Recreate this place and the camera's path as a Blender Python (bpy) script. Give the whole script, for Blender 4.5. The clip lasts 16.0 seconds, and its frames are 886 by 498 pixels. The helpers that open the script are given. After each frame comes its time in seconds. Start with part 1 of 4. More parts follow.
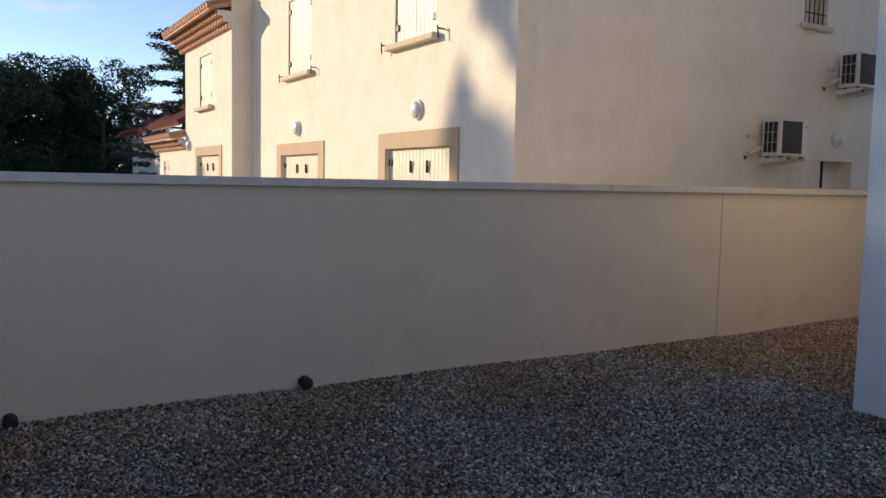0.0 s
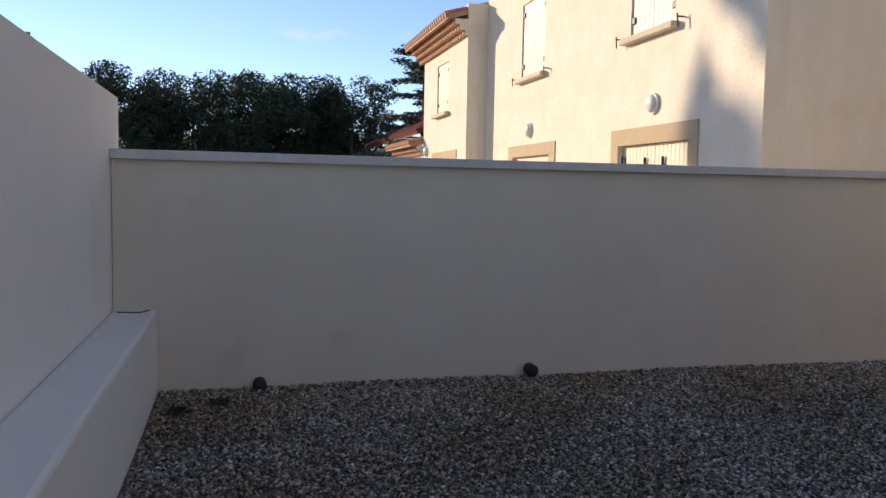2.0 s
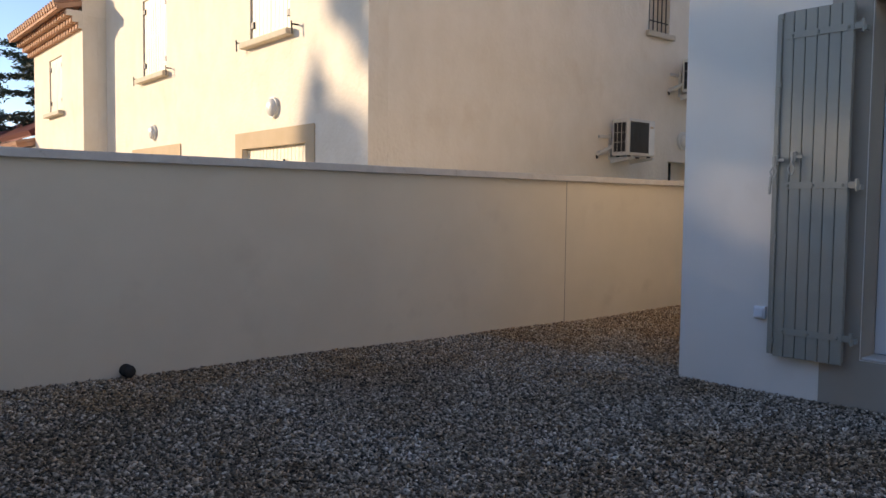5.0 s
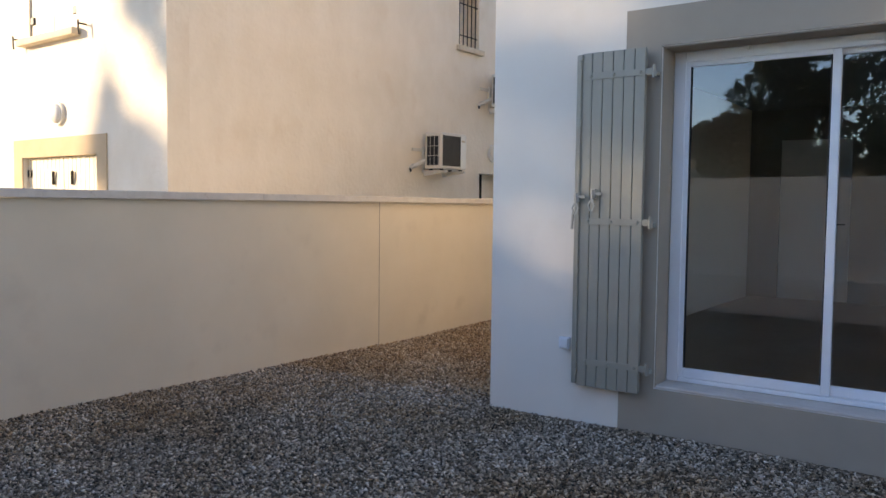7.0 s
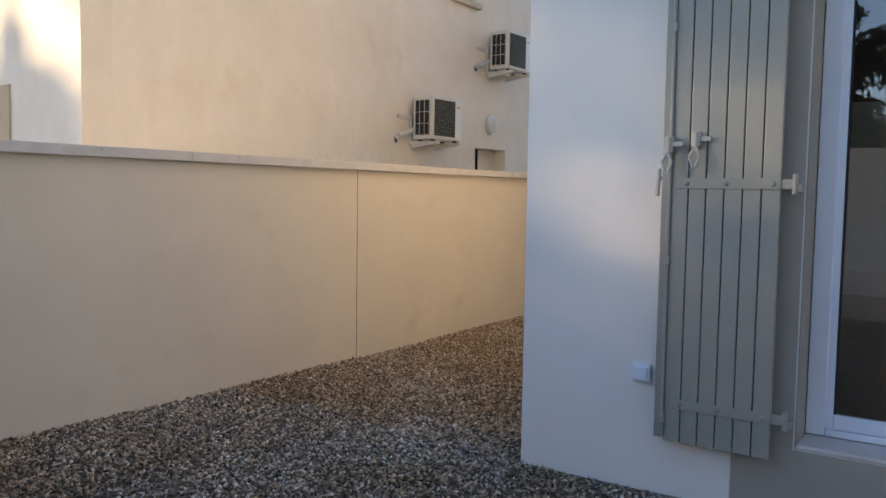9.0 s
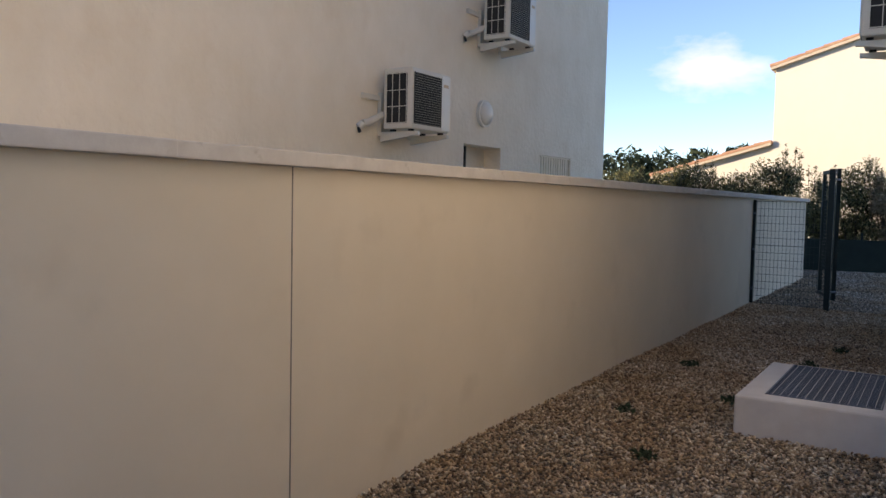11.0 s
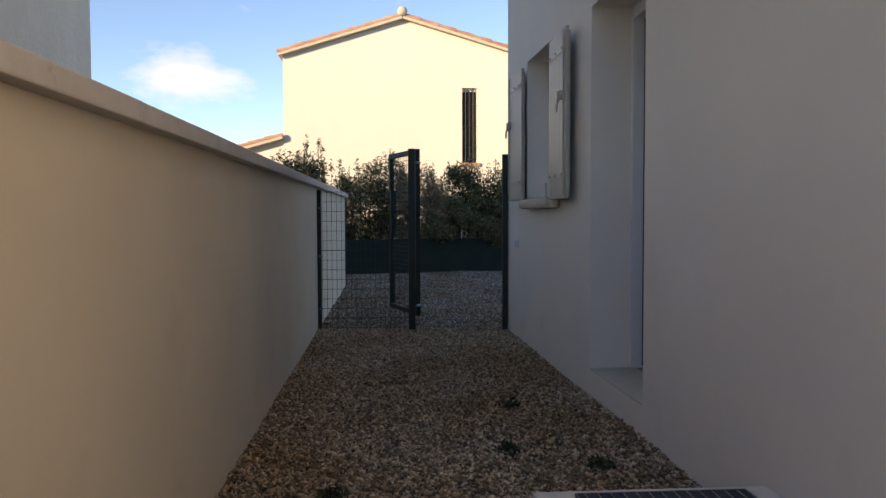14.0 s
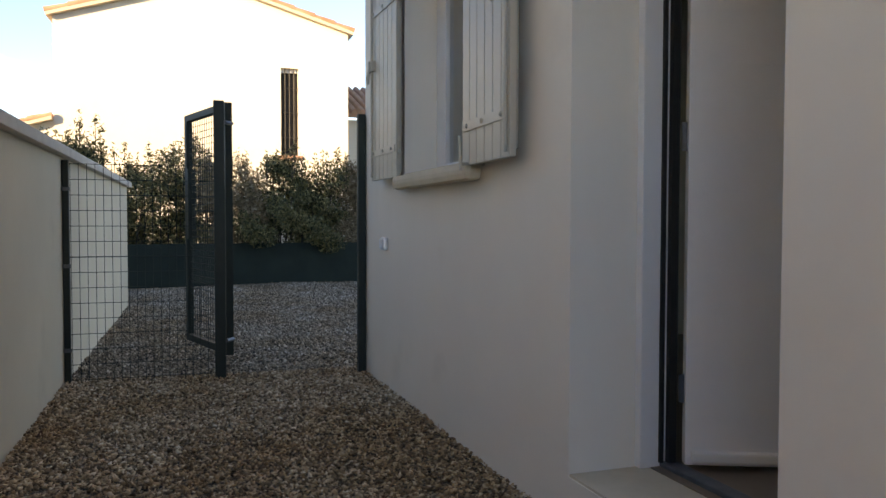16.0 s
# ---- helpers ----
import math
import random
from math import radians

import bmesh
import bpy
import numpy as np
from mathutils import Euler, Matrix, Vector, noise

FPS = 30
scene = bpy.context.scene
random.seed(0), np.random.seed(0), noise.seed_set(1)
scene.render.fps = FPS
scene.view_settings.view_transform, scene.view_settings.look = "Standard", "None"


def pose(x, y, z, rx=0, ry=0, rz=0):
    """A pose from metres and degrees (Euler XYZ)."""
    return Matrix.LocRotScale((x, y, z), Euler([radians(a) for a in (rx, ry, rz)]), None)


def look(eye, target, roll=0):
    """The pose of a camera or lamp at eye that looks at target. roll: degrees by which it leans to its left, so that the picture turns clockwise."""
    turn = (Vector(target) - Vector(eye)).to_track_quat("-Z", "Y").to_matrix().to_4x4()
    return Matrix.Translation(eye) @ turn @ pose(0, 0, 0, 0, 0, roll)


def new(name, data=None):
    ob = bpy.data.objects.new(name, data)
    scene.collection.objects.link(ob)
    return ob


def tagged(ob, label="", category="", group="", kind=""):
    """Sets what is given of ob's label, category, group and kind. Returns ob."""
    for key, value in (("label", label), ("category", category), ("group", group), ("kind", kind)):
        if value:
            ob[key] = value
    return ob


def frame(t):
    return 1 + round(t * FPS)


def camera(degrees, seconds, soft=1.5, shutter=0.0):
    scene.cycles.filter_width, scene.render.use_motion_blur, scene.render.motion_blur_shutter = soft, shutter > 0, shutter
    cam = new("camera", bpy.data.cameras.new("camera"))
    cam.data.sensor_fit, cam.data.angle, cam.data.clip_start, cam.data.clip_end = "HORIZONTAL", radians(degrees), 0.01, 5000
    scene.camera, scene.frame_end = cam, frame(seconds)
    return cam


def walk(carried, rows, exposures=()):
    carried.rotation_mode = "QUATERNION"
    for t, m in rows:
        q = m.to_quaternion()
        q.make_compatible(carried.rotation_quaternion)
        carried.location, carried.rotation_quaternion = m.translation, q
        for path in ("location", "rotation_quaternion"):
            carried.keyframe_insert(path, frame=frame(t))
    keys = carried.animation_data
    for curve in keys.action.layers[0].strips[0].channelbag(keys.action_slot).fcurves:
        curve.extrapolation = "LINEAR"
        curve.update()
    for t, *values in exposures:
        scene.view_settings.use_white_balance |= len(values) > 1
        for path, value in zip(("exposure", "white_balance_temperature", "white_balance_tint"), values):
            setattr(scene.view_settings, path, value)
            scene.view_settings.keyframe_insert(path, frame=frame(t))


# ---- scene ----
cam = camera(59.0, 16.0)
PATH = [
    (0, (5.514, -5.451, 1.504), (3.81, -4.416, 1.335), 1.2),
    (0.5, (5.433, -5.506, 1.435), (3.619, -4.677, 1.278), 1.3),
    (1, (5.404, -5.499, 1.402), (3.516, -4.861, 1.243), 1.2),
    (1.5, (5.398, -5.455, 1.365), (3.476, -4.929, 1.205), 1.2),
    (2, (5.392, -5.388, 1.301), (3.462, -4.887, 1.149), 1.1),
    (2.5, (5.416, -5.316, 1.245), (3.487, -4.81, 1.098), 1.1),
    (3, (5.438, -5.247, 1.186), (3.533, -4.653, 1.053), 1.0),
    (3.5, (5.515, -5.183, 1.186), (3.678, -4.403, 1.059), 1.0),
    (4, (5.589, -5.165, 1.194), (3.846, -4.192, 1.072), 0.9),
    (4.5, (5.628, -5.11, 1.189), (3.986, -3.974, 1.072), 0.8),
    (5, (5.669, -5.089, 1.175), (4.13, -3.817, 1.065), 0.7),
    (5.2, (5.706, -5.079, 1.193), (4.208, -3.759, 1.081), 1.0),
    (7.5, (5.413, -4.71, 1.46), (4.234, -3.099, 1.339), 0.5),
    (8, (5.069, -4.345, 1.413), (3.896, -2.731, 1.277), 0.5),
    (8.5, (4.67, -3.919, 1.364), (3.501, -2.303, 1.221), 0.6),
    (9, (4.255, -3.399, 1.272), (3.088, -1.781, 1.133), 0.9),
    (11.3, (1.973, -0.759, 1.329), (0.944, 0.952, 1.216), 1.3),
    (11.5, (1.784, -0.564, 1.29), (0.892, 1.223, 1.188), 1.2),
    (12, (1.417, -0.112, 1.253), (0.894, 1.817, 1.166), 1.0),
    (12.5, (1.128, 0.424, 1.259), (0.829, 2.399, 1.172), 0.5),
    (13, (0.919, 0.996, 1.251), (0.756, 2.987, 1.165), 0.3),
    (13.5, (0.818, 1.642, 1.206), (0.834, 3.64, 1.114), -0.1),
    (14, (0.765, 2.297, 1.194), (0.897, 4.29, 1.102), -0.2),
    (14.5, (0.765, 2.98, 1.181), (0.975, 4.966, 1.085), -0.3),
    (15, (0.749, 3.638, 1.176), (1.002, 5.62, 1.086), 0.1),
    (15.5, (0.779, 4.314, 1.14), (1.114, 6.284, 1.055), 0.2),
    (16, (0.839, 4.909, 1.051), (1.436, 6.817, 0.978), 0.1),
]
walk(cam, [(t, look(eye, target, roll)) for t, eye, target, roll in PATH],
     [(0, 0.6, 7300, 16), (1.5, 0.65, 7200, 16), (3.5, 0.6, 7200, 17), (5, 0.85, 7700, 16), (7.5, 1.6, 8200, 15), (9, 1.55, 8200, 15), (11.5, 0.9, 7200, 14),
      (12.5, 0.7, 7200, 15), (14, 1.0, 8000, 15), (15, 1.25, 8700, 15), (16, 1.75, 9500, 14)])

# ---- world, sun ----
SUN_EL, SUN_AZ = radians(15.0), radians(230.6)
world = bpy.data.worlds.new("sky")
scene.world = world
world.use_nodes = True
wn, wl = world.node_tree.nodes, world.node_tree.links
wn.clear()
w_out = wn.new("ShaderNodeOutputWorld")
w_bg = wn.new("ShaderNodeBackground")
w_bg.inputs["Strength"].default_value = 0.15
sky = wn.new("ShaderNodeTexSky")
sky.sky_type = "NISHITA"
sky.sun_disc = False
sky.sun_elevation, sky.sun_rotation = SUN_EL, SUN_AZ
sky.air_density, sky.dust_density, sky.ozone_density = 1.0, 0.1, 3.4
sky.altitude = 2000.0


def w_node(kind, op=None, **values):
    nd = wn.new(kind)
    if op:
        nd.operation = op
    for key, val in values.items():
        nd.inputs[int(key[1:])].default_value = val
    return nd


# broken clouds: a bank low in the north, faint wisps elsewhere
w_tc = wn.new("ShaderNodeTexCoord")
w_map = wn.new("ShaderNodeMapping")
w_map.inputs["Scale"].default_value = (4.0, 4.0, 9.5)
w_map.inputs["Location"].default_value = (0.35, 0.1, 0.25)
w_noise = wn.new("ShaderNodeTexNoise")
w_noise.inputs["Scale"].default_value = 2.4
w_noise.inputs["Detail"].default_value = 8.0
w_noise.inputs["Roughness"].default_value = 0.58
wl.new(w_tc.outputs["Generated"], w_map.inputs["Vector"])
wl.new(w_map.outputs["Vector"], w_noise.inputs["Vector"])
bank = None
for centre, stretch, level in (((-0.240, 0.957, 0.165), (8.5, 8.5, 19.0), 0.60), ((-0.02, 0.962, 0.285), (6.0, 6.0, 17.0), 0.40),
                               ((-0.95, 0.02, 0.185), (4.0, 4.0, 55.0), 0.30), ((-0.90, -0.30, 0.24), (6.0, 6.0, 20.0), 0.40)):
    off = w_node("ShaderNodeVectorMath", "SUBTRACT", _1=centre)
    scl = w_node("ShaderNodeVectorMath", "MULTIPLY", _1=stretch)
    lng = w_node("ShaderNodeVectorMath", "LENGTH")
    fall = w_node("ShaderNodeMath", "SUBTRACT", _0=1.0)
    fall.use_clamp = True
    amp = w_node("ShaderNodeMath", "MULTIPLY", _1=level)
    wl.new(w_tc.outputs["Generated"], off.inputs[0])
    wl.new(off.outputs[0], scl.inputs[0])
    wl.new(scl.outputs[0], lng.inputs[0])
    wl.new(lng.outputs["Value"], fall.inputs[1])
    wl.new(fall.outputs[0], amp.inputs[0])
    if bank is None:
        bank = amp
    else:
        mx = w_node("ShaderNodeMath", "MAXIMUM")
        wl.new(bank.outputs[0], mx.inputs[0])
        wl.new(amp.outputs[0], mx.inputs[1])
        bank = mx
w_sum = w_node("ShaderNodeMath", "ADD")
wl.new(w_noise.outputs["Fac"], w_sum.inputs[0])
wl.new(bank.outputs[0], w_sum.inputs[1])
w_ramp = wn.new("ShaderNodeValToRGB")
w_ramp.color_ramp.elements[0].position = 0.68
w_ramp.color_ramp.elements[1].position = 1.0
w_ramp.color_ramp.elements[1].color = (0.9, 0.9, 0.9, 1)
w_mix = wn.new("ShaderNodeMix")
w_mix.data_type = "RGBA"
w_mix.inputs["B"].default_value = (3.6, 3.75, 4.0, 1)
wl.new(w_sum.outputs[0], w_ramp.inputs["Fac"])
wl.new(w_ramp.outputs["Color"], w_mix.inputs["Factor"])
w_tone = w_node("ShaderNodeVectorMath", "MULTIPLY", _1=(1.03, 0.965, 0.98))
wl.new(sky.outputs["Color"], w_tone.inputs[0])
wl.new(w_tone.outputs[0], w_mix.inputs["A"])
wl.new(w_mix.outputs["Result"], w_bg.inputs["Color"])
wl.new(w_bg.outputs["Background"], w_out.inputs["Surface"])

sun_data = bpy.data.lights.new("sun", "SUN")
sun_data.energy = 3.4
sun_data.angle = radians(0.6)
sun_data.color = (1.0, 0.86, 0.66)
sun = new("sun", sun_data)
sun.matrix_world = look((-30 * 0.773, -30 * 0.634, 30 * math.tan(SUN_EL)), (0, 0, 0))


# ---- materials ----
def mat_base(name, rough=0.8, metal=0.0):
    m = bpy.data.materials.new(name)
    m.use_nodes = True
    b = m.node_tree.nodes["Principled BSDF"]
    b.inputs["Roughness"].default_value = rough
    b.inputs["Metallic"].default_value = metal
    return m, m.node_tree.nodes, m.node_tree.links, b


def noise_mat(name, c1, c2, scale=6.0, fine=180.0, bump=0.15, dist=0.004, rough=0.85, metal=0.0, stretch=(1, 1, 1),
              spots=None):
    """Two colours mixed by a broad noise, fine relief by a second one."""
    m, n, l, b = mat_base(name, rough, metal)
    tc = n.new("ShaderNodeTexCoord")
    mp = n.new("ShaderNodeMapping")
    mp.inputs["Scale"].default_value = stretch
    l.new(tc.outputs["Object"], mp.inputs["Vector"])
    big = n.new("ShaderNodeTexNoise")
    big.inputs["Scale"].default_value = scale
    big.inputs["Detail"].default_value = 6
    big.inputs["Roughness"].default_value = 0.6
    l.new(mp.outputs["Vector"], big.inputs["Vector"])
    ramp = n.new("ShaderNodeValToRGB")
    ramp.color_ramp.elements[0].position, ramp.color_ramp.elements[1].position = 0.32, 0.7
    ramp.color_ramp.elements[0].color, ramp.color_ramp.elements[1].color = (*c1, 1), (*c2, 1)
    l.new(big.outputs["Fac"], ramp.inputs["Fac"])
    colour = ramp.outputs["Color"]
    if spots:
        sp = n.new("ShaderNodeTexNoise")
        sp.inputs["Scale"].default_value = spots[1]
        sp.inputs["Detail"].default_value = 8
        l.new(mp.outputs["Vector"], sp.inputs["Vector"])
        sr = n.new("ShaderNodeValToRGB")
        sr.color_ramp.elements[0].position, sr.color_ramp.elements[1].position = spots[2], spots[2] + 0.12
        l.new(sp.outputs["Fac"], sr.inputs["Fac"])
        mx = n.new("ShaderNodeMix")
        mx.data_type = "RGBA"
        mx.inputs["B"].default_value = (*spots[0], 1)
        l.new(sr.outputs["Color"], mx.inputs["Factor"])
        l.new(colour, mx.inputs["A"])
        colour = mx.outputs["Result"]
    l.new(colour, b.inputs["Base Color"])
    fn = n.new("ShaderNodeTexNoise")
    fn.inputs["Scale"].default_value = fine
    fn.inputs["Detail"].default_value = 4
    l.new(tc.outputs["Object"], fn.inputs["Vector"])
    add = n.new("ShaderNodeMath")
    add.operation = "MULTIPLY_ADD"
    add.inputs[1].default_value = 2.0
    l.new(big.outputs["Fac"], add.inputs[0])
    l.new(fn.outputs["Fac"], add.inputs[2])
    bp = n.new("ShaderNodeBump")
    bp.inputs["Strength"].default_value = bump
    bp.inputs["Distance"].default_value = dist
    l.new(add.outputs["Value"], bp.inputs["Height"])
    l.new(bp.outputs["Normal"], b.inputs["Normal"])
    return m


def leaf_mat(name, c1, c2, rough=0.75):
    m, n, l, b = mat_base(name, rough)
    g = n.new("ShaderNodeNewGeometry")
    ramp = n.new("ShaderNodeValToRGB")
    ramp.color_ramp.elements[0].color, ramp.color_ramp.elements[1].color = (*c1, 1), (*c2, 1)
    l.new(g.outputs["Random Per Island"], ramp.inputs["Fac"])
    l.new(ramp.outputs["Color"], b.inputs["Base Color"])
    return m


M_BOUNDARY = noise_mat("boundary_render", (0.62, 0.54, 0.425), (0.67, 0.585, 0.465), 1.6, 260, 0.12, 0.003, 0.9,
                       spots=((0.595, 0.515, 0.405), 2.2, 0.60))
M_HOUSE = noise_mat("white_render", (0.79, 0.74, 0.665), (0.83, 0.78, 0.705), 1.4, 240, 0.12, 0.003, 0.9,
                    spots=((0.765, 0.715, 0.64), 2.0, 0.60))
M_TAUPE = noise_mat("taupe_render", (0.36, 0.31, 0.25), (0.40, 0.345, 0.28), 2.0, 240, 0.12, 0.003, 0.9)
M_NEIGH = noise_mat("cream_render", (0.765, 0.675, 0.54), (0.84, 0.755, 0.63), 2.0, 16, 0.35, 0.03, 0.9, stretch=(1, 1, 0.7),
                    spots=((0.745, 0.64, 0.50), 1.6, 0.60))
M_NSIDE = M_NEIGH
M_SEALANT = noise_mat("joint_sealant", (0.17, 0.155, 0.135), (0.22, 0.20, 0.175), 9, 200, 0.1, 0.002, 0.8)
M_BEIGE = noise_mat("beige_surround", (0.50, 0.38, 0.24), (0.55, 0.42, 0.28), 3, 200, 0.1, 0.003, 0.9)
M_FAR = noise_mat("pale_yellow_render", (0.74, 0.685, 0.58), (0.79, 0.735, 0.625), 0.5, 60, 0.2, 0.01, 0.9,
                  stretch=(1, 1, 0.25), spots=((0.62, 0.52, 0.36), 1.0, 0.7))
M_COPING = noise_mat("coping_stone", (0.52, 0.48, 0.44), (0.62, 0.58, 0.53), 9, 150, 0.2, 0.003, 0.85,
                     spots=((0.42, 0.38, 0.33), 14, 0.62))
M_CONCRETE = noise_mat("concrete", (0.55, 0.50, 0.45), (0.64, 0.60, 0.55), 5, 120, 0.25, 0.004, 0.9,
                       spots=((0.30, 0.22, 0.14), 6, 0.72))
M_SILL = noise_mat("cast_sill", (0.55, 0.47, 0.35), (0.62, 0.54, 0.42), 8, 150, 0.1, 0.003, 0.85)
M_SHUTTER = noise_mat("taupe_paint", (0.30, 0.285, 0.235), (0.335, 0.32, 0.265), 5, 300, 0.05, 0.001, 0.38)
M_SHUTTER_PALE = noise_mat("pale_taupe_paint", (0.42, 0.39, 0.33), (0.47, 0.44, 0.37), 5, 300, 0.05, 0.001, 0.4)
M_CREAM_PAINT = noise_mat("cream_paint", (0.66, 0.58, 0.44), (0.72, 0.64, 0.49), 5, 300, 0.05, 0.001, 0.5)
M_PVC = noise_mat("white_frame", (0.74, 0.76, 0.79), (0.79, 0.81, 0.83), 4, 300, 0.02, 0.001, 0.3)
M_AC = noise_mat("ac_enamel", (0.60, 0.57, 0.50), (0.66, 0.63, 0.56), 3, 200, 0.03, 0.001, 0.4)
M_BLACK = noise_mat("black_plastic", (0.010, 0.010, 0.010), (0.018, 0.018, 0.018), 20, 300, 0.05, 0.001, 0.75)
M_GREEN = noise_mat("dark_green_coat", (0.008, 0.016, 0.014), (0.012, 0.022, 0.019), 20, 300, 0.05, 0.001, 0.6)
M_SCREEN = noise_mat("green_screen_cloth", (0.006, 0.016, 0.013), (0.011, 0.026, 0.021), 3, 400, 0.3, 0.003, 0.8)
M_STEEL = noise_mat("galvanised", (0.10, 0.115, 0.14), (0.16, 0.18, 0.21), 20, 200, 0.1, 0.002, 0.45, 0.6)
M_IRON = noise_mat("wrought_iron", (0.02, 0.02, 0.02), (0.04, 0.035, 0.03), 20, 200, 0.1, 0.002, 0.5, 0.3)
M_TILE = noise_mat("terracotta", (0.40, 0.20, 0.12), (0.56, 0.34, 0.22), 3, 90, 0.3, 0.006, 0.85)
M_REDROOF = noise_mat("red_tile", (0.16, 0.035, 0.025), (0.24, 0.06, 0.04), 3, 90, 0.3, 0.006, 0.85)
M_LAMP = noise_mat("opal_lamp", (0.66, 0.64, 0.58), (0.71, 0.69, 0.63), 3, 200, 0.02, 0.001, 0.3)
# Dark tone puts the room's dimness into the wall and ceiling colour.
M_ROOMWALL = noise_mat("dim_room_paint", (0.24, 0.225, 0.21), (0.28, 0.265, 0.25), 2, 200, 0.05, 0.002, 0.8)
M_FLOORTILE = noise_mat("floor_tile", (0.17, 0.12, 0.085), (0.23, 0.17, 0.12), 4, 200, 0.05, 0.001, 0.35)
M_BARK = noise_mat("bark", (0.06, 0.045, 0.035), (0.11, 0.085, 0.065), 12, 60, 0.8, 0.03, 0.95, stretch=(1, 1, 0.2))
M_PINE = leaf_mat("pine_needles", (0.014, 0.026, 0.009), (0.044, 0.060, 0.022))
M_CEDAR = leaf_mat("cedar_needles", (0.020, 0.040, 0.026), (0.055, 0.085, 0.055))
# Pale and dark ends stand in for sunlit tops and shaded hedge foot.
M_HEDGE = leaf_mat("hedge_leaves", (0.014, 0.025, 0.008), (0.25, 0.23, 0.10))
# Dry leaves made paler still, a sunlit look put into their colour.
M_HEDGE_DRY_LIT = leaf_mat("hedge_dry_lit_leaves", (0.16, 0.12, 0.07), (0.34, 0.27, 0.17))
M_WEED = leaf_mat("weed_leaves", (0.025, 0.035, 0.012), (0.055, 0.07, 0.025))
M_SOIL = noise_mat("hill_soil", (0.07, 0.065, 0.03), (0.14, 0.12, 0.07), 1.5, 20, 0.9, 0.05, 0.95)

def stone_mat(name, cols):
    m, n, l, b = mat_base(name, 0.85)
    g = n.new("ShaderNodeNewGeometry")
    r = n.new("ShaderNodeValToRGB")
    for pos, col in cols:
        e = r.color_ramp.elements.new(pos) if 0 < pos < 1 else r.color_ramp.elements[0 if pos == 0 else -1]
        e.color = (*col, 1)
    l.new(g.outputs["Random Per Island"], r.inputs["Fac"])
    # earth and damp washed over patches of the stones
    tc = n.new("ShaderNodeTexCoord")
    soil = n.new("ShaderNodeTexNoise")
    soil.inputs["Scale"].default_value = 0.9
    soil.inputs["Detail"].default_value = 7
    soil.inputs["Roughness"].default_value = 0.62
    earth = n.new("ShaderNodeValToRGB")
    earth.color_ramp.elements[0].position, earth.color_ramp.elements[1].position = 0.40, 0.60
    earth.color_ramp.elements[0].color, earth.color_ramp.elements[1].color = (0.80, 0.68, 0.55, 1), (1, 1, 1, 1)
    wash = n.new("ShaderNodeMix")
    wash.data_type, wash.blend_type = "RGBA", "MULTIPLY"
    wash.inputs["Factor"].default_value = 1.0
    l.new(tc.outputs["Object"], soil.inputs["Vector"])
    l.new(soil.outputs["Fac"], earth.inputs["Fac"])
    l.new(r.outputs["Color"], wash.inputs["A"])
    l.new(earth.outputs["Color"], wash.inputs["B"])
    l.new(wash.outputs["Result"], b.inputs["Base Color"])
    return m


M_STONE = stone_mat("gravel_stone", ((0.0, (0.04, 0.034, 0.027)), (0.3, (0.19, 0.158, 0.123)), (0.6, (0.40, 0.342, 0.274)), (0.85, (0.60, 0.525, 0.43)), (1.0, (0.84, 0.79, 0.70))))
M_STONE_BROWN = stone_mat("earthy_stone", ((0.0, (0.11, 0.07, 0.04)), (0.35, (0.35, 0.248, 0.155)), (0.65, (0.53, 0.395, 0.26)), (0.88, (0.68, 0.56, 0.40)), (1.0, (0.80, 0.72, 0.58))))



